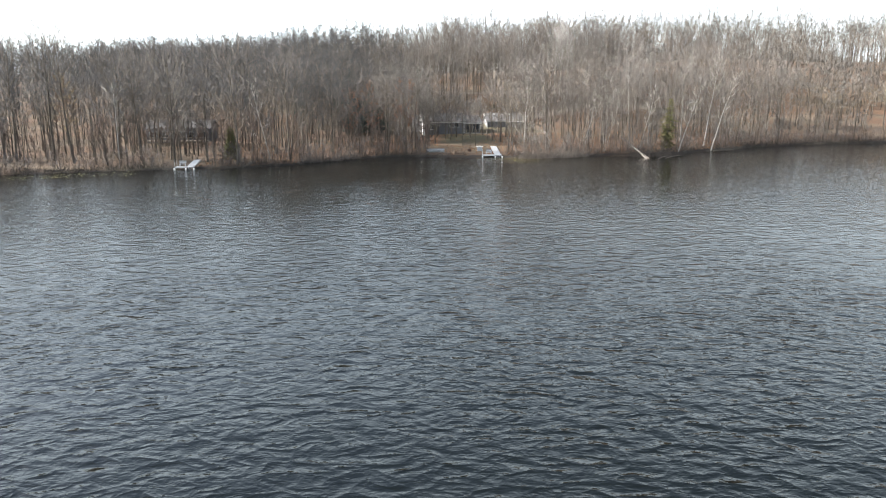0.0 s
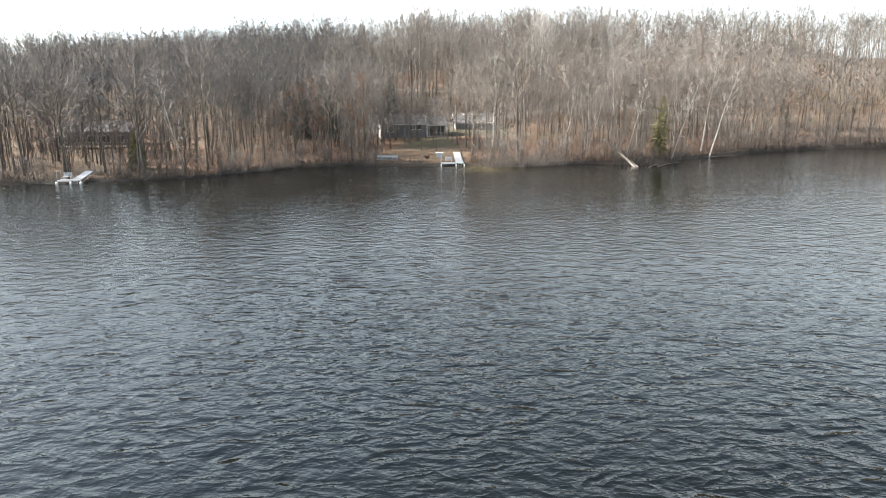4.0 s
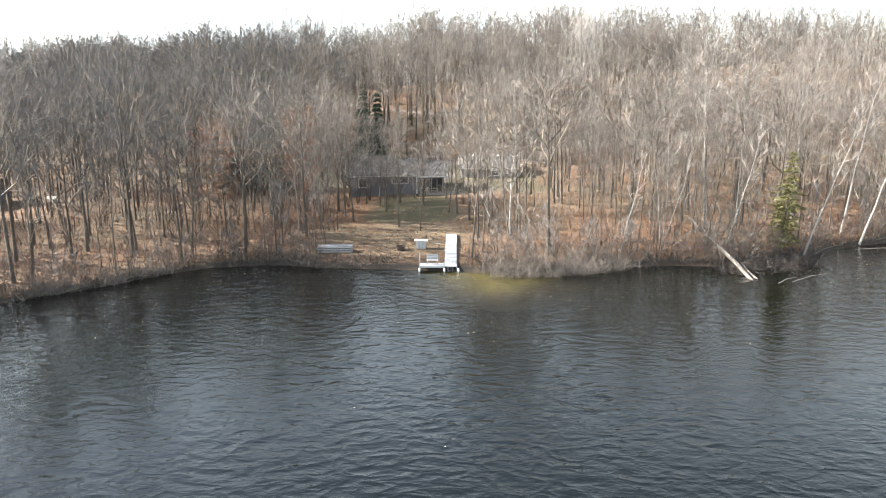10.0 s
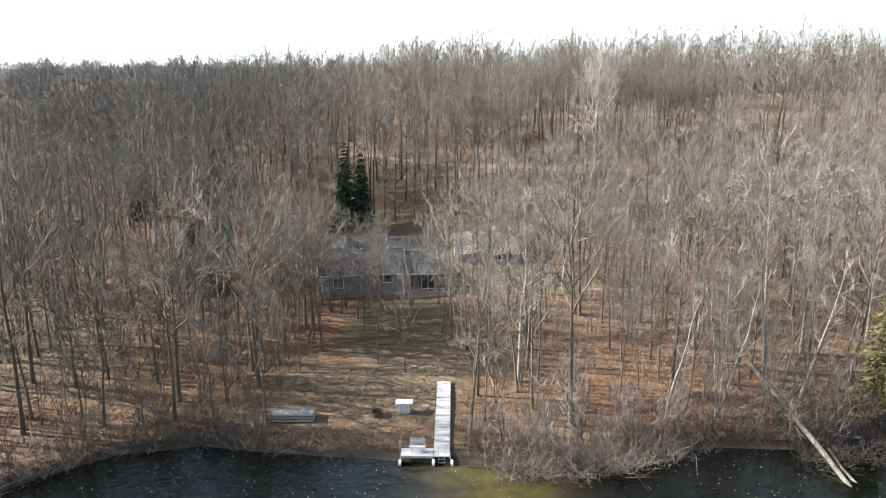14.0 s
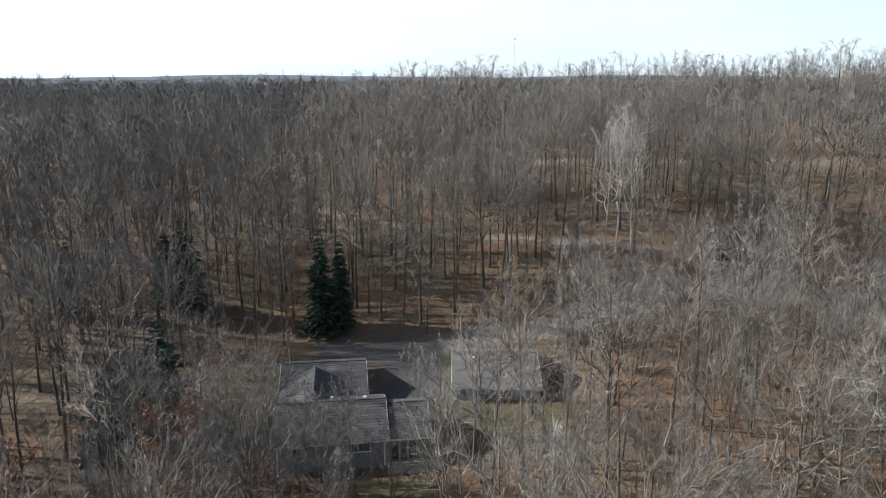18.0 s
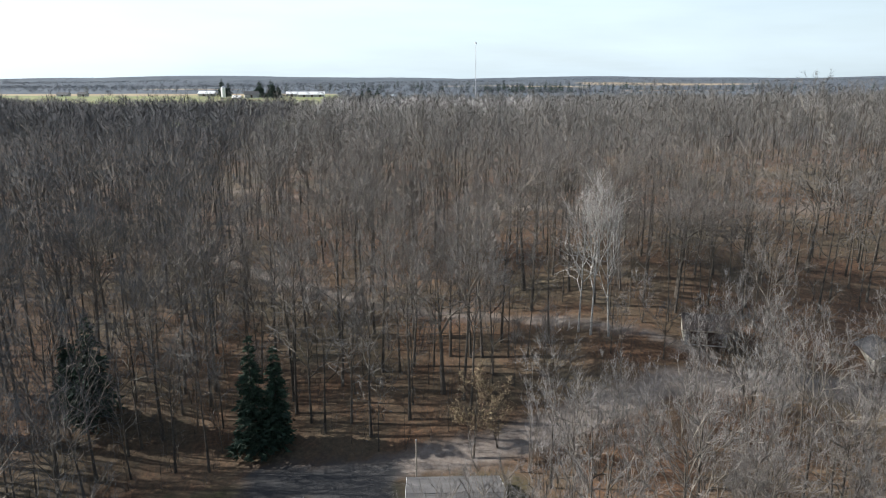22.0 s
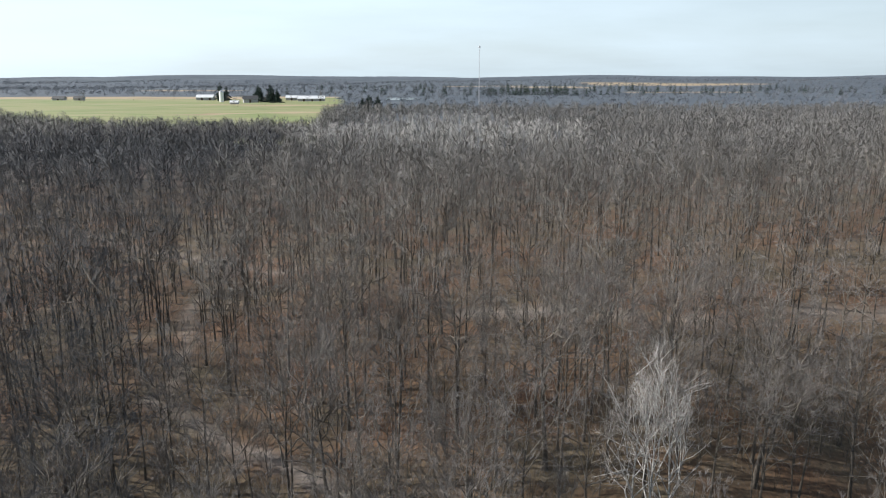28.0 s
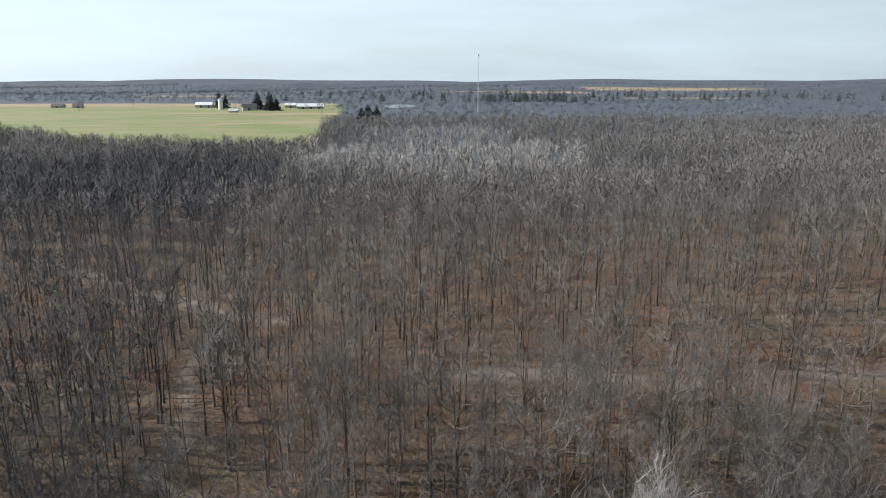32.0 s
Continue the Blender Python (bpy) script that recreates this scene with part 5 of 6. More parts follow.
BRUSH = [dome_tree(600 + i, t, w, 16, 1.0) for i, (t, w) in enumerate(((13, 9), (15, 10), (11, 8)))]
x, y = scatter(51, -2600, 2700, 1080, 4300, 33.0, 1.6)
keep = ~in_field(x, y) & (np.abs(x - 14) < 0.68 * (y - 150)) & (y < 4000 + 300 * lump(x, y, 300))
keep &= ((lump(x, y, 160) + 0.6 * lump(x, y, 61) > -0.75) | (y < 2200)) & ~far_strip(x, y)
x, y = x[keep], y[keep]
mass("far_woods", BRUSH, x, y, rng.uniform(0.7, 1.05, len(x)), TWIG_FAR_HAZED, TWIG_FAR_HAZED, "distant leafless woods on low hills", "woods", 6, False)

# ---- conifers, birches and other trees that stand out ----


def spruce(seed, x, y, tall, base, mat, label, **more):
    stem, needles = conifer(seed, tall, base, **more)
    return stand("spruce", stem, needles, BARK, mat, spot_on(x, y, seed * 1.7), label, "conifer", "conifers")


spruce(1, -6.4, 212.6, 15.2, 2.7, NEEDLE, "tall narrow dark green spruce beside the drive")
spruce(2, -3.8, 213.4, 13.2, 2.3, NEEDLE, "dark green spruce close beside a taller one")
spruce(3, -26.3, 216.0, 14.0, 3.4, NEEDLE, "broad dark spruce among leafless trees", ragged=0.35)
spruce(4, -29.6, 217.5, 10.5, 2.6, NEEDLE, "dark spruce half hidden by leafless trees", ragged=0.3)
spruce(5, -17.4, 185.0, 13.0, 4.4, NEEDLE_BLUE, "full grey-green spruce beside the house", ragged=0.25)
spruce(6, -21.5, 183.0, 9.0, 3.4, NEEDLE_BLUE, "small grey-green spruce at the edge of the yard", ragged=0.25)
spruce(7, -41.5, 213.0, 11.0, 2.0, NEEDLE, "slim dark spruce deep in the woods")
spruce(8, -40.5, 137.0, 6.2, 1.6, NEEDLE_CEDAR, "young yellow-green cedar on the leafy bank", sprays=7)
stem, needles = conifer(9, 11.2, 1.9, fine=0.46, tiers=30, droop=0.12, ragged=0.6, sprays=12, dense=1.2)
stand("cedar", stem, needles, BARK, NEEDLE_CEDAR, spot_on(47.2, 151.2, 0.4, 1.0, (0, 3)), "yellow-green cedar leaning over the shore", "conifer", "conifers")


def birch(seed, x, y, tall, tip, label, **more):
    settings = dict(clear=0.35, spread=0.15, limbs=18, branches=3, twigs=8, twig=(0.8, 1.8), width=0.01, rise=1.2, girth=tall * 0.0075, crook=2.2)
    settings.update(more)
    wood, crown = bare_tree(seed, tall, **settings)
    return stand("birch", wood, crown, BIRCH_BARK, BIRCH_TWIG, spot_on(x, y, 0.0, 1.0, tip), label, "birch tree", "white-barked trees")


birch(701, 42.2, 153.6, 13.5, (0, 10), "white-barked birch leaning over the bank", spread=0.12, limbs=10)
birch(702, 34.0, 150.6, 14.5, (0, 4), "forked white birch with dead pale branches", forks=2)
for seed, bx, by, tall, wide, lean in ((703, 41.6, 159.5, 23.5, 3.6, 3), (704, 47.0, 163.5, 22.5, 3.2, 4), (716, 55.5, 167.0, 21.0, 3.4, 2)):
    wood, crown = hardwood(seed, tall, 0.6, wide, (8, 4, 4, 5), girth=0.17, heavy=1.1, fine=0.008)
    stand("pale_tree", wood, crown, PALE_BARK, BIRCH_TWIG, spot_on(bx, by, seed * 0.8, 1.0, (0, lean)), "very tall pale-barked tree with a high spreading crown", "tree", "tall pale trees")
birch(705, 49.6, 150.8, 15.0, (0, 13), "white birch leaning out behind the cedar", limbs=10)
birch(706, 58.6, 160.5, 19.0, (0, 5), "pale-barked tree with a crooked top at the bank", clear=0.55)
birch(707, 58.8, 156.6, 16.0, (0, 12), "pale leaning tree rooted in the brushy bank", limbs=14)
birch(708, 29.5, 150.0, 12.0, (0, 8), "slim white birch on the bank", limbs=10)
for seed, bx, by, tall, wide, lean in ((709, 38.2, 232.0, 23.0, 4.4, 3), (710, 40.6, 231.2, 20.5, 3.6, 6), (717, 36.6, 233.0, 21.0, 3.6, -4)):
    wood, crown = hardwood(seed, tall, 0.3, wide, (11, 5, 5, 6), girth=0.16, heavy=1.0, fine=0.008, steep=0.4, twig=(0.7, 1.3))
    stand("birch", wood, crown, BIRCH_BARK, BIRCH_TWIG, spot_on(bx, by, seed * 0.8, 1.0, (0, lean)), "white birch of a clump, with a fine pale crown", "birch tree", "white-barked trees")
birch(711, -23.4, 216.6, 9.8, (0, 0), "small dead tree with bleached branches", clear=0.3, spread=0.22, limbs=14, branches=3, twigs=3, girth=0.12)
birch(712, 17.8, 156.5, 17.0, (0, 2), "pale-limbed leafless tree beside the dock", clear=0.25, spread=0.2, limbs=22, branches=4)
birch(713, -33.0, 136.0, 15.0, (0, -6), "white birch behind the leafy bank", limbs=10)
birch(714, -58.0, 128.0, 14.0, (0, -2), "white-barked tree at the water's edge", limbs=12)


def leafy(seed, x, y, tall, mat, label, count=900, **more):
    wood, crown = bare_tree(seed, tall, **more)
    rng = np.random.default_rng(seed)
    pick = crown[0][rng.integers(0, len(crown[0]), count)]
    return stand("leaf_holding_tree", wood, crown, BARK, TWIG_RUSSET, spot_on(x, y, seed * 0.9), label, "tree", "trees with clinging leaves",
                 (leaf_cloud(rng, pick + rng.normal(0, 0.12, pick.shape), 0.12 if mat is LEAF_RUST else 0.1), mat))


leafy(801, -8.3, 165.5, 13, LEAF_RUST, "tree with clinging rust-brown leaves before the house", 2600, clear=0.25, spread=0.24)
leafy(802, -15.5, 156, 13, LEAF_RUST, "russet tree that keeps some dead leaves", 900, clear=0.3, spread=0.22)
leafy(803, -70, 136, 15, LEAF_TAN, "tree with tan leaves still on it by the shore", 1600, clear=0.25, spread=0.2)
leafy(804, 19.5, 209.5, 11, LEAF_TAN, "small tree with tan leaves beside the drive", 2200, clear=0.15, spread=0.3, forks=3)
leafy(805, 22.5, 211.0, 8, LEAF_TAN, "tan-leaved shrub beside the drive", 1400, clear=0.1, spread=0.32, forks=3)
leafy(806, -20.5, 165, 11, LEAF_RUST, "young beech with rust-coloured leaves", 1100, clear=0.2, spread=0.25)
leafy(807, 12.0, 232, 13, LEAF_TAN, "slender tree with a few tan leaves", 700, clear=0.3, spread=0.18)

# fallen trunk in the water, with its broken roots and drifted brush
log = thing("fallen_trunk", Matrix(), "pale fallen trunk sliding from the bank into the lake", "fallen tree")
v, t = tube([(38.6, 156.0, 3.3), (39.2, 150.0, 2.05), (39.8, 144.6, 0.85), (40.3, 140.6, -0.3)], [0.17, 0.2, 0.21, 0.17], 9)
soup("trunk", v, t, DEAD_WOOD, log)
v, t = tube([(40.6, 145.2, 0.6), (40.5, 143.0, 0.3), (41.0, 141.2, -0.2)], [0.15, 0.14, 0.1], 7)
soup("branch", v, t, DEAD_WOOD, log)
for i, (a, b) in enumerate((((43.5, 140.0, 0.15), (47.5, 141.2, 0.7)), ((42.0, 139.6, 0.1), (44.0, 140.4, 0.5)), ((56.5, 153.2, 0.3), (62.0, 152.0, 0.6)), ((50.5, 150.5, 0.4), (52.5, 149.0, 1.8)),
                            ((-21, 138.2, 0.2), (-17.5, 141.8, 0.5)), ((-24, 135.2, 0.15), (-20.5, 139.4, 0.3)), ((-34.5, 130.5, 0.8), (-36.3, 129.3, 0.1)), ((61, 157.2, 0.5), (66, 159.0, 0.9)),
                            ((34.5, 150.0, 0.9), (38.0, 149.0, 1.4)))):
    a, b = np.array(a), np.array(b)
    v, t = tube([a, (a + b) / 2 + (0, 0, 0.15), b], [0.05, 0.042, 0.016], 6)
    ob = tagged(soup("driftwood", v, t, DEAD_WOOD), "bleached dead branch lying at the water's edge", "driftwood", "driftwood along the shore")

# brush, roots and saplings along the bank, and undergrowth in the woods
rng = np.random.default_rng(77)


def thicket(name, places, stems, tall, width, mat, label, seed, arch=0.5):
    r = np.random.default_rng(seed)
    k = np.repeat(np.arange(len(places)), stems)
    base = places[k] + np.concatenate([r.normal(0, 0.35, (len(k), 2)), np.zeros((len(k), 1))], 1)
    way = unit(np.concatenate([r.normal(0, arch, (len(k), 2)), r.uniform(0.5, 1.2, (len(k), 1))], 1))
    ln = r.uniform(0.5, 1.3, len(k)) * tall * np.repeat(r.uniform(0.6, 1.4, len(places)), stems)
    v1, t1 = slivers(r, base, way, ln, width)
    tip = base + way * (ln * r.uniform(0.4, 0.8, len(k)))[:, None]
    way2 = unit(way + r.normal(0, 0.6, way.shape))
    v2, t2 = slivers(r, tip, way2, ln * 0.5, width * 0.7)
    ob = soup(name, np.concatenate([v1, v2]), np.concatenate([t1, t2 + len(v1)]), mat)
    return tagged(ob, label, "undergrowth", kind="stuff")


def shore_places(n, d0, d1, x0=-80, x1=110):
    x = rng.uniform(x0, x1, n)
    y = np.interp(x, SHORE_X, SHORE_Y) + rng.uniform(d0, d1, n)
    keep = ~((x > 5.5) & (x < 14) & (y < 158)) & ~((x > -48) & (x < -42) & (y < 131))
    x, y = x[keep], y[keep]
    return np.stack([x, y, np.maximum(land(x, y), 0) - 0.05], 1)


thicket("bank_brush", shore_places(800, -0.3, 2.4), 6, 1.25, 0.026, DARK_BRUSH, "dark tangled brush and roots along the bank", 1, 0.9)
thicket("drooping_brush", shore_places(190, -1.6, 1.6, 15.0, 29), 9, 2.5, 0.016, PALE_BRUSH, "pale brush drooping over the water", 2, 0.85)
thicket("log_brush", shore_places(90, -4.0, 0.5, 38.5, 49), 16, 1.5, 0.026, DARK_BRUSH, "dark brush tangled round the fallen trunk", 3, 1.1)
thicket("pale_bank_brush", shore_places(300, -0.4, 3.2), 5, 1.8, 0.02, PALE_BRUSH, "pale bare stems standing along the bank", 8, 0.7)
thicket("reed_clump", shore_places(40, -0.2, 1.2, -27, -17), 16, 2.0, 0.022, PALE_BRUSH, "pale bushes at the water's edge", 4, 0.8)
x, y = scatter(61, -85, 115, 130, 300, 2.6, 1.0)
keep = (y - np.interp(x, SHORE_X, SHORE_Y) > 2.5) & ~open_ground(x, y) & (rng.uniform(0, 1, len(x)) < 0.5)
x, y = x[keep], y[keep]
pl = np.stack([x, y, land(x, y) - 0.05], 1)
thicket("undergrowth", pl, 6, 1.7, 0.02, PALE_BRUSH, "thin leafless shrubs and saplings in the woods", 5, 0.45)
east = (x > 14) & (y < 215)
thicket("thin_saplings", pl[east], 4, 6.0, 0.022, PALE_BRUSH, "thicket of thin pale saplings on the slope", 6, 0.12)
thicket("tall_saplings", pl[~east][::2], 3, 6.5, 0.022, DARK_BRUSH, "thin dark saplings between the trees", 7, 0.12)

# fallen leaves on the ground near the water, and afloat
x = rng.uniform(-45, 70, 26000)
y = np.interp(x, SHORE_X, SHORE_Y) + rng.uniform(0.8, 34, len(x))
keep = ~((x > -1) & (x < 12) & (y > 160)) | (rng.uniform(0, 1, len(x)) < 0.2)
x, y = x[keep], y[keep]
v, t = leaf_cloud(rng, np.stack([x, y, land(x, y) + 0.05], 1), 0.1)
tagged(soup("leaf_litter", v, t, LITTER_LEAF), "loose brown leaves strewn over the bank", "leaves", kind="stuff")
x = rng.uniform(-40, 62, 700)
y = np.interp(x, SHORE_X, SHORE_Y) - np.abs(rng.normal(0, 9, len(x))) - 0.5
a = rng.uniform(0, 6.28, len(x))
c = np.stack([x, y, np.full(len(x), 0.012)], 1)
e1 = np.stack([np.cos(a), np.sin(a), 0 * a], 1) * 0.045
e2 = np.stack([-np.sin(a), np.cos(a), 0 * a], 1) * 0.03
v = np.stack([c - e1, c + e2, c + e1, c - e2], 1).reshape(-1, 3)
i = np.arange(len(x))[:, None] * 4
FLOATING = material("floating_leaves", [(0.42, 0.34, 0.2), (0.6, 0.52, 0.36)], 3, 0.7, vary=0.3, island=True)
tagged(soup("floating_leaves", v, np.concatenate([i + [0, 1, 2], i + [0, 2, 3]]), FLOATING), "pale dead leaves afloat near the shore", "leaves", kind="stuff")


x = rng.uniform(-74, -52, 160)
y = np.interp(x, SHORE_X, SHORE_Y) - rng.uniform(2.0, 8.0, len(x)) + 0.6 * lump(x, x, 2.0)
bm = bmesh.new()
for px, py in zip(x, y):
    r = float(rng.uniform(0.07, 0.16))
    got = bmesh.ops.create_circle(bm, cap_ends=True, segments=7, radius=r)["verts"]
    bmesh.ops.translate(bm, verts=got, vec=(float(px), float(py), 0.015))
PADS = material("lily_pads", [(0.12, 0.11, 0.035), (0.26, 0.23, 0.08)], 2, 0.5, vary=0.3, island=True)
tagged(part("lily_pads", bm, PADS), "yellowing lily pads afloat off the bank", "water plants", kind="stuff")


# ---- docks ----
def make_bench(m, label):
    b = thing("bench", m, label, "bench", "benches on docks")
    for z in (0.44,):
        for k in range(3):
            part("seat_slat", box(-0.6, 0.6, -0.2 + k * 0.15, -0.07 + k * 0.15, z, z + 0.035, 0.006), GREY_PAINT, b)
    for k in range(3):
        part("back_slat", box(-0.6, 0.6, 0.24, 0.275, 0.56 + k * 0.16, 0.69 + k * 0.16, 0.006), GREY_PAINT, b)
    for sx in (-0.52, 0.46):
        part("leg", box(sx, sx + 0.06, -0.2, -0.14, 0, 0.44, 0.004), GREY_PAINT, b)
        part("back_leg", box(sx, sx + 0.06, 0.215, 0.275, 0, 1.02, 0.004), GREY_PAINT, b)
    return b


def make_dock(x, y, length, arm, slope, label, posts=True):
    """An L-shaped dock; x, y is the outer end of its walkway, and its arm goes to the west."""
    d = thing("dock", Matrix.Translation((x, y, 0.5)), label, "dock", "docks")
    n = max(2, round(length / 3.05))
    step = length / n
    for k in range(n):
        z0, z1 = slope * k / n, slope * (k + 1) / n
        panel = part("deck_panel", slab(bmesh.new(), [(-0.61, k * step + 0.02, z0), (0.61, k * step + 0.02, z0), (0.61, (k + 1) * step - 0.02, z1), (-0.61, (k + 1) * step - 0.02, z1)], 0.05), ALUMINIUM, d)
        for j in range(6):
            f0, f1 = (j + 0.06) / 6, (j + 0.94) / 6
            ya, yb = k * step + 0.03 + f0 * (step - 0.06), k * step + 0.03 + f1 * (step - 0.06)
            bm = slab(bmesh.new(), [(-0.56, ya, z0 + (z1 - z0) * f0 + 0.018), (0.56, ya, z0 + (z1 - z0) * f0 + 0.018), (0.56, yb, z0 + (z1 - z0) * f1 + 0.018), (-0.56, yb, z0 + (z1 - z0) * f1 + 0.018)], 0.016)
            part("plank", bm, ALUMINIUM, panel)
        for sx in (-0.63, 0.59):
            part("side_rail", slab(bmesh.new(), [(sx, k * step, z0 + 0.01), (sx + 0.04, k * step, z0 + 0.01), (sx + 0.04, (k + 1) * step, z1 + 0.01), (sx, (k + 1) * step, z1 + 0.01)], 0.16), STEEL, d)
    top = part("arm_panel", box(-0.66 - arm, -0.66, 0.0, 1.22, -0.05, 0.0), ALUMINIUM, d)
    for j in range(5):
        w = arm / 5
        part("plank", box(-0.66 - arm + j * w + 0.02, -0.66 - arm + (j + 1) * w - 0.02, 0.03, 1.19, 0.0, 0.016), ALUMINIUM, top)
    for ya in (-0.02, 1.2):
        part("arm_rail", box(-0.68 - arm, -0.66, ya, ya + 0.04, -0.16, 0.01), STEEL, d)
    for px, py, h in ((-0.7 - arm, 0.0, 1.3), (-0.7 - arm, 1.25, 1.1), (-0.66, -0.04, 0.5), (0.66, 0.02, 0.3), (0.66, length * 0.5, 0.35), (-0.66, length * 0.5, 0.35)):
        ground_z = min(-0.6, high(x + px, y + py) - 0.6)
        part("post", rod(bmesh.new(), (px, py, ground_z), (px, py, h), 0.025), STEEL, d)
    for px in (-0.7 - arm, -0.62, 0.78):
        wheel = part("wheel", rod(bmesh.new(), (px - 0.09, -0.22, -0.42), (px + 0.09, -0.22, -0.42), 0.27, sides=20), WHITE_PLASTIC, d, "white plastic roller wheel")
        part("hub", rod(bmesh.new(), (px - 0.11, -0.22, -0.42), (px + 0.11, -0.22, -0.42), 0.07, sides=12), STEEL, wheel)
    lad = part("ladder", rod(rod(bmesh.new(), (-0.25, -0.12, -1.1), (-0.25, -0.08, 0.75), 0.02), (0.25, -0.12, -1.1), (0.25, -0.08, 0.75), 0.02), STEEL, d)
    for z in (-0.75, -0.45, -0.15):
        part("rung", rod(bmesh.new(), (-0.25, -0.11, z), (0.25, -0.11, z), 0.02), STEEL, lad)
    return d


make_dock(10.95, 143.9, 12.2, 2.45, 0.75, "white L-shaped dock with a metal frame")
make_bench(Matrix.Translation((9.1, 144.55, 0.52)), "grey slatted bench on the dock's arm")
make_dock(-44.5, 124.6, 4.6, 1.9, 0.8, "short white L-shaped dock below a leafy bank")
make_bench(Matrix.Translation((-45.9, 125.2, 0.52)), "pale slatted bench on a short dock")

# ---- things on the bank ----
z = high(7.6, 151)
chest = thing("deck_box", Matrix.Translation((7.65, 150.9, z)), "grey slatted deck box with a white lid on the bank", "box")
part("body", box(-0.5, 0.5, -0.33, 0.33, 0.0, 0.86), BLUEGREY, chest)
for k in range(6):
    part("slat", box(-0.5 + k * 0.168, -0.5 + k * 0.168 + 0.15, -0.36, -0.33, 0.02, 0.84, 0.004), GREY_PAINT, chest)
part("lid", box(-0.72, 0.72, -0.42, 0.42, 0.865, 0.95, 0.02), WHITE_PLASTIC, chest, "white lid")
z = high(5.4, 150.2)
pit = thing("fire_pit", Matrix.Translation((5.4, 150.2, z)), "round rusty fire pit among fallen leaves", "fire pit")
bm = bmesh.new()
outline = [(0.3, 0.0), (0.42, 0.05), (0.5, 0.42), (0.54, 0.42), (0.54, 0.46), (0.46, 0.46), (0.38, 0.12), (0.0, 0.1)]
rings = [[bm.verts.new((r * math.cos(a * math.tau / 18), r * math.sin(a * math.tau / 18), h)) for a in range(18)] for r, h in outline[:-1]]
for p, q in zip(rings, rings[1:]):
    for a in range(18):
        bm.faces.new((p[a], p[(a + 1) % 18], q[(a + 1) % 18], q[a]))
bm.faces.new(rings[-1])
part("bowl", bm, RUST_IRON, pit)
for k in range(3):
    a = k * 2.1
    part("leg", rod(bmesh.new(), (0.3 * math.cos(a), 0.3 * math.sin(a), 0.1), (0.4 * math.cos(a), 0.4 * math.sin(a), -0.1), 0.025), RUST_IRON, pit)
z = high(9.4, 151.2)
tab = thing("side_table", Matrix.Translation((9.4, 151.1, z)), "small weathered wooden table beside the dock", "table")
part("tabletop", box(-0.33, 0.33, -0.28, 0.28, 0.46, 0.5, 0.008), DEAD_WOOD, tab)
for sx in (-0.26, 0.2):
    for sy in (-0.22, 0.16):
        part("leg", box(sx, sx + 0.06, sy, sy + 0.06, -0.03, 0.46), DEAD_WOOD, tab)
z = high(-1.6, 150)
stack = thing("dock_section_stack", pose(-1.7, 149.7, z, 0, 0, 2), "stack of blue-grey dock sections lying on the bank", "dock sections")
for k in range(3):
    sec = part("section", box(-1.9, 1.9, -0.62, 0.62, 0.05 + 0.24 * k, 0.19 + 0.24 * k, 0.01), STEEL, stack)
    for j in range(9):
        part("board", box(-1.88 + j * 0.42, -1.88 + j * 0.42 + 0.39, -0.64, 0.64, 0.194 + 0.24 * k, 0.225 + 0.24 * k), BLUEGREY, sec)


# ---- houses ----
def shingled(roof, corners, courses, mat, thick=0.03):
    """Courses of shingles up one slope: corners eave-left, eave-right, ridge-right, ridge-left."""
    e0, e1, r1, r0 = [Vector(c) for c in corners]
    up = (e1 - e0).cross(r0 - e0).normalized()
    for k in range(courses):
        f0, f1 = k / courses, min(1.0, (k + 1.12) / courses)
        a, b = e0.lerp(r0, f0), e1.lerp(r1, f0)
        c, d = e1.lerp(r1, f1), e0.lerp(r0, f1)
        part("shingle_course", slab(bmesh.new(), [a + up * (thick + 0.012), b + up * (thick + 0.012), c + up * 0.004, d + up * 0.004], thick * 0.7), mat, roof)


def clad(wall, x0, x1, y0, y1, z0, z1, face, mat, board=0.23):
    """Lap boards on one face of a wall: face 's', 'n', 'e' or 'w'."""
    n = int((z1 - z0) / board)
    for k in range(n):
        a = z0 + k * board
        if face in "sn":
            y = y0 if face == "s" else y1
            s = -1 if face == "s" else 1
            bm = slab(bmesh.new(), [(x0, y + s * 0.03, a), (x1, y + s * 0.03, a), (x1, y + s * 0.012, a + board), (x0, y + s * 0.012, a + board)], 0.012)
        else:
            x = x0 if face == "w" else x1
            s = -1 if face == "w" else 1
            bm = slab(bmesh.new(), [(x + s * 0.03, y1, a), (x + s * 0.03, y0, a), (x + s * 0.012, y0, a + board), (x + s * 0.012, y1, a + board)], 0.012)
        bmesh.ops.recalc_face_normals(bm, faces=bm.faces)
        part("siding_board", bm, mat, wall)


def window(parent, x, y, z, w, h, panes=2, trim=WHITE_TRIM):
    """A window in a south face at y, its sill at z."""
    win = part("window", box(x - w / 2, x + w / 2, y - 0.05, y + 0.02, z, z + h), GLASS, parent)
    t = 0.09
    for a in ((x - w / 2 - t, x + w / 2 + t, z - t, z), (x - w / 2 - t, x + w / 2 + t, z + h, z + h + t), (x - w / 2 - t, x - w / 2, z, z + h), (x + w / 2, x + w / 2 + t, z, z + h)):
        part("frame", box(a[0], a[1], y - 0.09, y + 0.02, a[2], a[3]), trim, win)
    for k in range(1, panes):
        xx = x - w / 2 + w * k / panes
        part("mullion", box(xx - 0.035, xx + 0.035, y - 0.085, y - 0.02, z, z + h), trim, win)


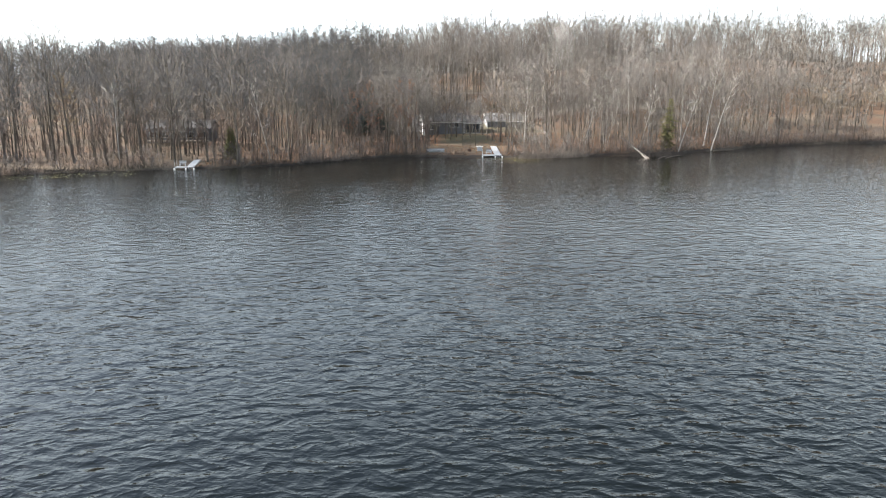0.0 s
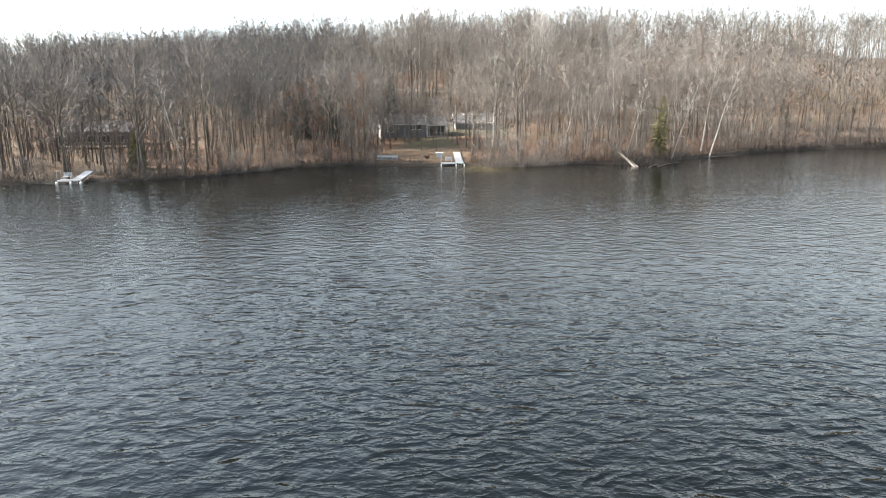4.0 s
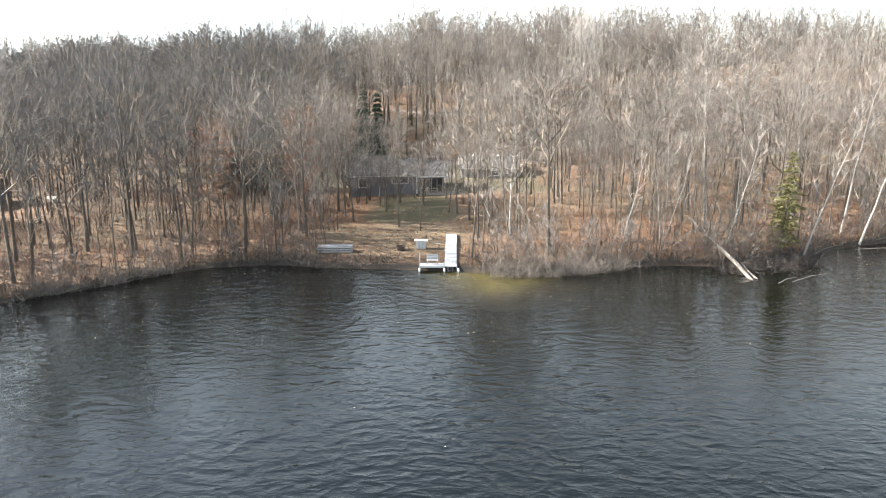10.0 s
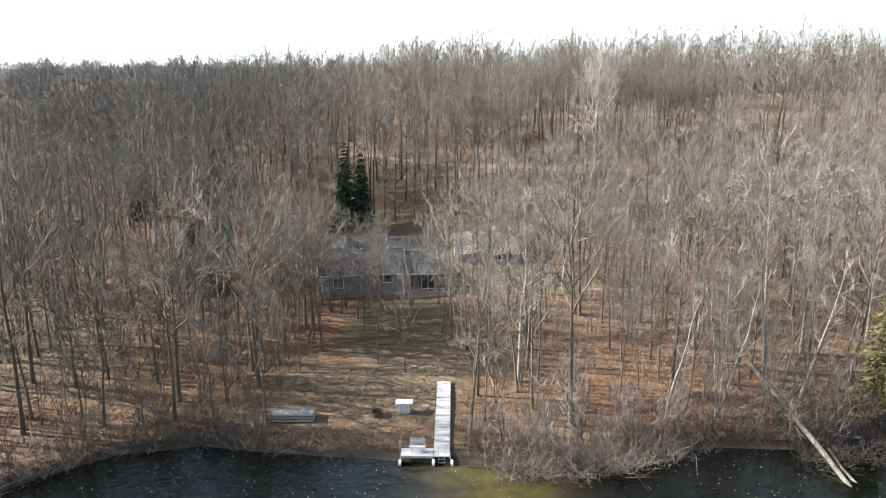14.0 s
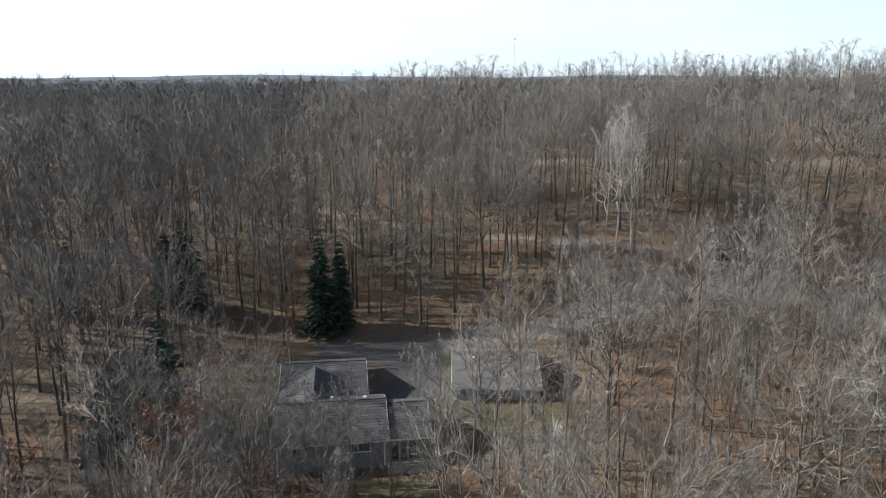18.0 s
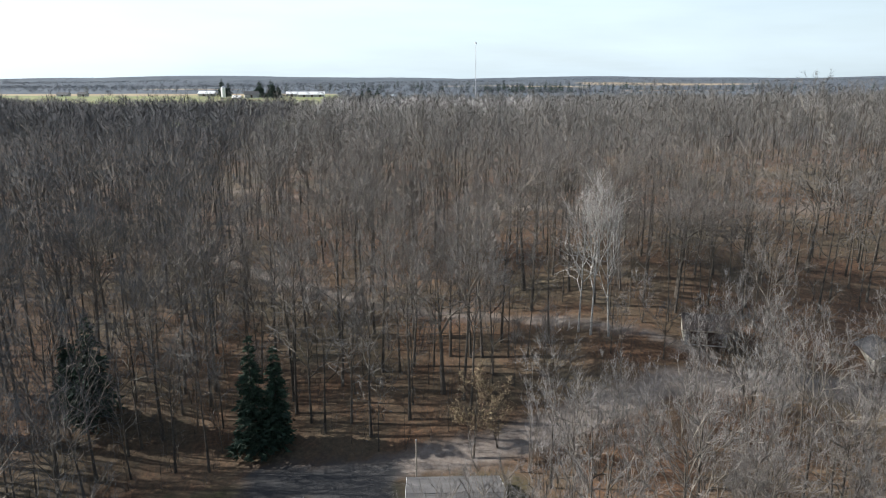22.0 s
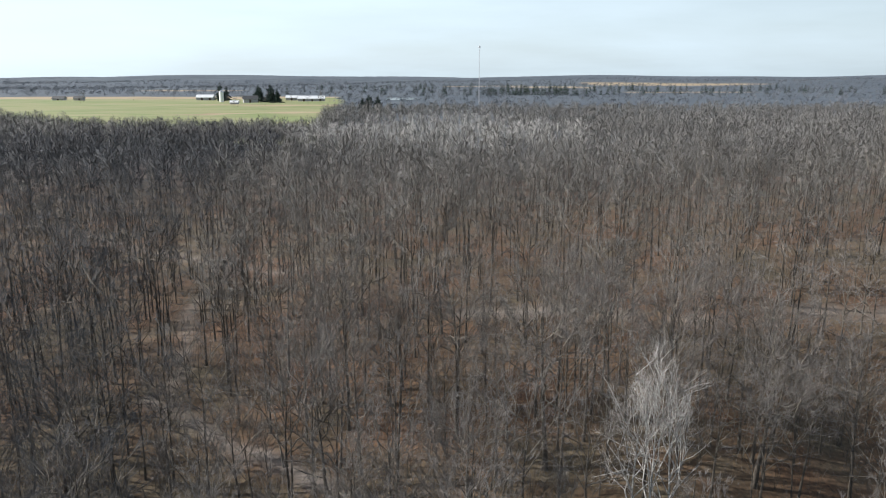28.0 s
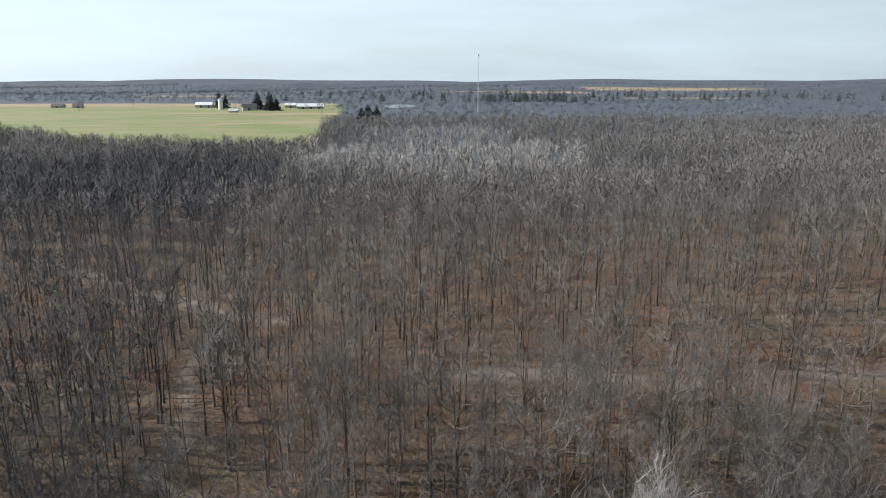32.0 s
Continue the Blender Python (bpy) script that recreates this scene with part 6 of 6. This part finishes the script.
def gable_x(parent, x0, x1, y0, y1, z0, eave, ridge, wall_mat, roof_mat, over=0.45, courses=14, sides="sw", name="wall", trim=WHITE_TRIM):
    """A block with its ridge along x: solid walls, two roof slopes, trim boards."""
    ym = (y0 + y1) / 2
    wall = part(name, prism(bmesh.new(), [(y0, z0), (y1, z0), (y1, eave), (ym, ridge), (y0, eave)], x0, x1, "x"), wall_mat, parent)
    slope = (ridge - eave) / (ym - y0)
    lo = eave - over * slope
    roof = part("roof", slab(slab(bmesh.new(), [(x0 - over, y0 - over, lo + 0.12), (x1 + over, y0 - over, lo + 0.12), (x1 + over, ym, ridge + 0.12), (x0 - over, ym, ridge + 0.12)], 0.11),
                             [(x1 + over, y1 + over, lo + 0.12), (x0 - over, y1 + over, lo + 0.12), (x0 - over, ym, ridge + 0.12), (x1 + over, ym, ridge + 0.12)], 0.11), roof_mat, parent)
    shingled(roof, [(x0 - over, y0 - over, lo + 0.124), (x1 + over, y0 - over, lo + 0.124), (x1 + over, ym, ridge + 0.124), (x0 - over, ym, ridge + 0.124)], courses, roof_mat)
    shingled(roof, [(x1 + over, y1 + over, lo + 0.124), (x0 - over, y1 + over, lo + 0.124), (x0 - over, ym, ridge + 0.124), (x1 + over, ym, ridge + 0.124)], courses, roof_mat)
    part("ridge_cap", box(x0 - over, x1 + over, ym - 0.14, ym + 0.14, ridge + 0.14, ridge + 0.18), roof_mat, roof)
    part("fascia", box(x0 - over, x1 + over, y0 - over - 0.03, y0 - over, lo - 0.08, lo + 0.11), trim, roof)
    for xe in (x0 - over - 0.03, x1 + over):
        part("barge_board", prism(bmesh.new(), [(y0 - over, lo - 0.06), (ym, ridge - 0.06), (y1 + over, lo - 0.06), (y1 + over, lo + 0.13), (ym, ridge + 0.15), (y0 - over, lo + 0.13)], xe, xe + 0.03, "x"), trim, roof)
    for s in sides:
        if s == "s":
            clad(wall, x0, x1, y0, y1, z0 + 0.4, eave - 0.15, "s", wall_mat)
        else:
            clad(wall, x0, x1, y0 + 0.05, y1 - 0.05, z0 + 0.4, eave - 0.1, s, wall_mat)
    return wall, roof


HOUSE = Matrix.Translation((1.5, 184.0, 0)) @ Matrix.Rotation(radians(9), 4, "Z")
house = thing("lake_house", HOUSE, "grey-sided house with dark shingled gables facing the lake", "house")
wall, roof = gable_x(house, -6.6, 3.4, -4.6, 4.6, 1.2, 5.25, 7.0, SIDING, SHINGLE, sides="sw")
part("foundation", box(-6.65, 3.45, -4.66, 4.65, 0.6, 1.9), CONCRETE, house)
window(wall, 0.9, -4.63, 4.0, 2.3, 0.95, 2)
window(wall, -4.6, -4.63, 3.5, 1.1, 1.2, 1)
part("corner_board", box(-6.66, -6.5, -4.66, -4.5, 1.9, 5.2), WHITE_TRIM, wall)
part("corner_board", box(3.32, 3.48, -4.66, -4.5, 1.9, 5.0), WHITE_TRIM, wall)
gable = part("gable_boards", prism(bmesh.new(), [(-4.55, 1.95), (4.55, 1.95), (4.55, 5.2), (0, 6.85), (-4.55, 5.2)], -6.68, -6.62, "x"), WHITE_TRIM, wall, "sunlit white gable end")
for zz in (3.0,):
    part("side_window", box(-6.73, -6.69, -1.2, 0.2, zz, zz + 1.1), GLASS, gable)
wall2, roof2 = gable_x(house, 3.5, 7.6, -4.1, 3.6, 1.2, 5.0, 6.6, SIDING, SHINGLE, over=0.4, courses=12, sides="s", name="porch_wall")
part("porch_opening", box(4.0, 7.3, -4.17, -4.1, 2.6, 4.6), GLASS, wall2, "dark screened porch opening")
for k in range(5):
    part("porch_post", box(3.95 + k * 0.83, 4.05 + k * 0.83, -4.24, -4.12, 2.5, 4.7), WOOD_POST, wall2)
part("porch_deck", box(3.6, 9.0, -6.2, -4.15, 2.25, 2.4), WOOD_POST, house)
for k in range(5):
    part("deck_post", box(3.7 + k * 1.28, 3.8 + k * 1.28, -6.15, -6.05, 1.0, 3.35), WOOD_POST, house)
for zz in (2.75, 3.0, 3.3):
    part("deck_rail", box(3.65, 8.95, -6.14, -6.08, zz, zz + 0.06), WOOD_POST, house)
for vx, vy in ((-1.5, 1.2), (1.8, 0.9)):
    part("roof_vent", box(vx - 0.16, vx + 0.16, vy - 0.16, vy + 0.16, 6.5, 7.0, 0.03), WHITE_TRIM, roof)
# link between house and garage, its ridge across the others
part("link_wall", prism(bmesh.new(), [(-7.4, 1.2), (0.4, 1.2), (0.4, 4.6), (-3.5, 6.8), (-7.4, 4.6)], 4.5, 8.0), SIDING, house)
link = part("link_roof", slab(slab(bmesh.new(), [(-7.9, 9.5, 4.45), (-7.9, 0.2, 4.45), (-3.5, 0.2, 6.95), (-3.5, 9.5, 6.95)], 0.11), [(0.9, 0.2, 4.45), (0.9, 9.5, 4.45), (-3.5, 9.5, 6.95), (-3.5, 0.2, 6.95)], 0.11), SHINGLE, house)
shingled(link, [(-7.9, 9.5, 4.455), (-7.9, 0.2, 4.455), (-3.5, 0.2, 6.955), (-3.5, 9.5, 6.955)], 12, SHINGLE)
shingled(link, [(0.9, 0.2, 4.455), (0.9, 9.5, 4.455), (-3.5, 9.5, 6.955), (-3.5, 0.2, 6.955)], 12, SHINGLE)
part("ridge_cap", box(-3.62, -3.38, 0.2, 9.5, 6.97, 7.02), SHINGLE_PALE, link)
wall3, roof3 = gable_x(house, -7.0, 1.9, 7.2, 17.0, 2.2, 4.5, 6.25, SIDING, SHINGLE, over=0.4, courses=16, sides="", name="garage_wall")
part("garage_door", box(1.9, 1.98, 8.4, 13.2, 2.6, 4.4), WHITE_TRIM, wall3)
for k in range(3):
    part("door_groove", box(1.985, 2.0, 8.4, 13.2, 3.0 + 0.45 * k, 3.03 + 0.45 * k), GREY_PAINT, wall3)

barn = thing("garage", Matrix.Translation((16.9, 198.4, 0)), "long low garage with a pale worn shingle roof", "outbuilding")
gw, gr = gable_x(barn, -4.6, 4.6, -5.6, 5.6, 2.3, 4.75, 6.5, SIDING, SHINGLE_PALE, courses=18, sides="sw", name="wall")
for k in range(3):
    part("roof_vent", box(-2.6 + k * 2.1, -2.3 + k * 2.1, -1.35, -1.05, 6.1, 6.5, 0.03), WHITE_TRIM, gr)
part("corner_board", box(-4.68, -4.45, -5.68, -5.45, 2.4, 4.7), WHITE_TRIM, gw)
part("end_door", box(-4.7, -4.62, -3.6, -2.6, 2.7, 4.6), WHITE_TRIM, gw)
window(gw, 1.0, -5.63, 3.5, 1.2, 0.8, 2)

z = high(53, 231)
cabin = thing("open_shed", pose(55.5, 230.5, z - 0.1, 0, 0, -14), "open-sided shed with a brown roof and pale end wall", "shed")
cw, cr = gable_x(cabin, -4.0, 1.6, -2.6, 2.6, 0.0, 2.5, 3.7, BARN_GREY, BROWN_ROOF, courses=9, sides="", name="wall", trim=WOOD_POST)
for k in range(4):
    part("end_panel", box(-4.08, -4.02, -2.5 + k * 1.26, -1.3 + k * 1.26, 0.15, 2.45), CREAM, cw, "pale boarded end panel")
# dark slab on the solid wall stands in for the shaded open bay
part("bay_shade_slab", box(-3.4, 1.2, -2.64, -2.6, 0.2, 2.2), RUST_IRON, cw)
for k in range(3):
    part("post", box(-3.5 + k * 2.3, -3.34 + k * 2.3, -2.74, -2.62, 0, 2.4), WOOD_POST, cw)

z = high(80, 229)
cot = thing("cottage", pose(81.0, 230.5, z - 0.2, 0, 0, 80) @ Matrix.Scale(0.72, 4), "small pale cottage with a white gable among the trees", "house")
gable_x(cot, -4.5, 4.5, -3.2, 3.2, 0.0, 2.8, 4.6, CREAM, SHINGLE_PALE, courses=9, sides="s", name="wall")
part("gable_trim", prism(bmesh.new(), [(-3.2, 2.7), (0, 4.5), (3.2, 2.7)], 4.52, 4.6, "x"), WHITE_TRIM, cot)

z = high(-63, 172)
ranch = thing("ranch_house", pose(-61.5, 172, z - 0.2, 0, 0, 2), "long low grey house half hidden by trees", "house")
rw, rr = gable_x(ranch, -7.2, 7.2, -4.0, 4.0, 0.0, 3.4, 5.0, SIDING, SHINGLE, courses=10, sides="s", name="wall", trim=SIDING)
for k in range(5):
    window(rw, -5.6 + k * 2.8, -4.03, 1.3, 1.5, 1.2, 2, GREY_PAINT)
part("deck", box(-7, 7.2, -6.5, -4.1, 0.5, 0.65), WOOD_POST, ranch)
for k in range(8):
    part("deck_post", box(-6.9 + k * 1.95, -6.78 + k * 1.95, -6.45, -6.33, -0.6, 1.5), WOOD_POST, ranch)
part("deck_rail", box(-7, 7.2, -6.46, -6.36, 1.4, 1.5), WOOD_POST, ranch)
# a small white thing of unknown kind; its tank shape is made up
z = high(-44, 171)
prop = thing("gas_tank", Matrix.Translation((-44.5, 171, z)), "small white thing among the trees, shaped as a tank", "tank")
part("tank", rod(bmesh.new(), (-0.7, 0, 0.95), (0.7, 0, 0.95), 0.42, sides=16), WHITE_PLASTIC, prop)
for sx in (-0.5, 0.5):
    part("foot", box(sx - 0.08, sx + 0.08, -0.3, 0.3, -0.1, 0.6), CONCRETE, prop)

z = high(12.9, 206.5)
post = thing("utility_post", Matrix.Translation((12.9, 206.2, z)), "plain wooden post beside the drive", "post")
part("post", rod(bmesh.new(), (0, 0, -0.4), (0, 0, 4.6), 0.1, 0.08, 10), WOOD_POST, post)
part("cap", rod(bmesh.new(), (0, 0, 4.6), (0, 0, 4.66), 0.1, 0.02, 10), STEEL, post)

# ---- far things ----
z = high(120, 1500)
mast = thing("radio_mast", Matrix.Translation((119, 1500, z)), "thin lattice radio mast above distant woods", "mast")
top = 101.5
for k in range(3):
    a = k * math.tau / 3
    part("leg", rod(bmesh.new(), (0.75 * math.cos(a), 0.75 * math.sin(a), 0), (0.75 * math.cos(a), 0.75 * math.sin(a), top), 0.16, sides=5), TOWER_PAINT, mast)
bm = bmesh.new()
for s in range(20):
    z0, z1 = s * top / 20, (s + 1) * top / 20
    for k in range(3):
        a, b = k * math.tau / 3, (k + 1) * math.tau / 3
        rod(bm, (0.75 * math.cos(a), 0.75 * math.sin(a), z0), (0.75 * math.cos(b), 0.75 * math.sin(b), z1), 0.09, sides=4)
part("bracing", bm, TOWER_PAINT, mast)
part("antenna_head", rod(rod(bmesh.new(), (0, 0, top - 3), (0, 0, top), 1.7, sides=10), (0, 0, top), (0, 0, top + 3), 0.1), TOWER_PAINT, mast)


def farm_building(x, y, w, dp, eave, ridge, wall_mat, roof_mat, label, turn=0.0):
    z = high(x, y)
    f = thing("farm_building", pose(x, y, z - 0.5, 0, 0, turn), label, "barn", "farm buildings")
    part("wall", prism(bmesh.new(), [(-dp / 2, 0), (dp / 2, 0), (dp / 2, eave), (0, ridge), (-dp / 2, eave)], -w / 2, w / 2, "x"), wall_mat, f)
    part("roof", slab(slab(bmesh.new(), [(-w / 2 - 1, -dp / 2 - 1, eave - 0.3), (w / 2 + 1, -dp / 2 - 1, eave - 0.3), (w / 2 + 1, 0, ridge + 0.4), (-w / 2 - 1, 0, ridge + 0.4)], 0.3),
                      [(w / 2 + 1, dp / 2 + 1, eave - 0.3), (-w / 2 - 1, dp / 2 + 1, eave - 0.3), (-w / 2 - 1, 0, ridge + 0.4), (w / 2 + 1, 0, ridge + 0.4)], 0.3), roof_mat, f)
    for k in range(max(1, int(w / 8))):
        part("door", box(-w / 2 + 2 + k * 8, -w / 2 + 5.5 + k * 8, -dp / 2 - 0.15, -dp / 2, 0.3, eave - 0.8), RUST_IRON if k % 2 else BARN_GREY, f)
    return f


farm_building(-435, 1700, 34, 16, 6, 11, BARN_GREY, METAL_ROOF, "long barn with a bright metal roof")
farm_building(-205, 1630, 52, 18, 6, 11, BARN_GREY, METAL_ROOF, "long barn with a pale roof at the field's edge", 4)
farm_building(-310, 1560, 26, 14, 7, 13, BARN_GREY, SHINGLE_PALE, "grey farmhouse among dark trees", 20)
farm_building(-322, 1490, 14, 9, 4, 7, BARN_GREY, METAL_ROOF, "small farm shed with a light roof")
farm_building(-255, 1690, 22, 12, 6, 10, BARN_GREY, METAL_ROOF, "pale barn behind the farmhouse")
farm_building(-735, 1700, 24, 12, 5, 9, BARN_GREY, SHINGLE_PALE, "grey barn alone in the fields")
farm_building(-690, 1690, 18, 12, 5, 9, BARN_GREY, SHINGLE_PALE, "grey barn standing in the open fields")
z = high(-372, 1590)
silo = thing("silo", Matrix.Translation((-372, 1590, z)), "pale cylindrical silo beside a barn", "silo")
part("shaft", rod(bmesh.new(), (0, 0, -1), (0, 0, 19), 4.2, sides=20), WHITE_TRIM, silo)
part("dome", rod(bmesh.new(), (0, 0, 19), (0, 0, 22), 4.2, 1.0, 20), STEEL, silo)
for i, (fx, fy, tl, bs) in enumerate(((-388, 1640, 38, 10), (-378, 1650, 30, 9), (-268, 1560, 32, 12), (-258, 1556, 26, 10), (-312, 1640, 34, 12), (-290, 1646, 36, 12), (-300, 1600, 30, 11), (-58, 1180, 27, 10), (-46, 1186, 25, 9), (-68, 1190, 22, 9))):
    stem, needles = conifer(20 + i, tl, bs, fine=3.5, tiers=16, sprays=12, ragged=0.4)
    stand("far_pine", stem, needles, BARK, NEEDLE_BLUE, spot_on(fx, fy, i), "dark pine standing in distant farmland", "conifer", "far pines")
for i, (fx, fy, sc) in enumerate(((-640, 1600, 1.1), (-600, 1500, 1.1), (-560, 1640, 1.0), (-500, 1700, 1.1), (-290, 1380, 1.0), (-150, 1390, 1.2), (-160, 1440, 1.2), (-180, 1420, 1.0), (-255, 1430, 1.1), (-330, 1585, 0.9), (-340, 1610, 1.0), (-282, 1580, 1.0), (-275, 1610, 0.9), (-240, 1600, 0.9), (-350, 1545, 0.8), (-165, 1600, 1.0), (-150, 1560, 1.1), (-172, 1500, 1.0), (-300, 1400, 0.9))):
    tree = stand("field_tree", *FAR[i % 5], BARK, TWIG_FAR_HAZED, spot_on(fx, fy, i, sc * 1.1), "lone leafless tree in the open fields", "tree", "field trees")
x, y = rng.uniform(-350, 1300, 130), rng.uniform(2000, 2600, 130)
PINES = [conifer(40 + i, 22, 6, fine=4.0, tiers=7, sprays=3, ragged=0.3) for i in range(2)]
mass("pine_belt", PINES, np.concatenate([x, rng.normal(300, 90, 70)]), np.concatenate([y, rng.normal(2050, 40, 70)]), rng.uniform(0.7, 1.3, 200), BARK_STUFF, NEEDLE_BLUE, "scattered dark pines in far woods", "woods", 9)
bm = bmesh.new()
bmesh.ops.create_circle(bm, cap_ends=True, segments=28, radius=1)
bmesh.ops.transform(bm, matrix=Matrix.Translation((-30, 1745, high(-30, 1745) + 1.2)) @ Matrix.Diagonal((36, 90, 1, 1)), verts=bm.verts)
POND = material("pond_water", [(0.02, 0.03, 0.04), (0.03, 0.04, 0.05)], 0.1, 0.08)
tagged(part("pond", bm, POND), "small pond catching the sky beyond the woods", "pond", kind="structure")
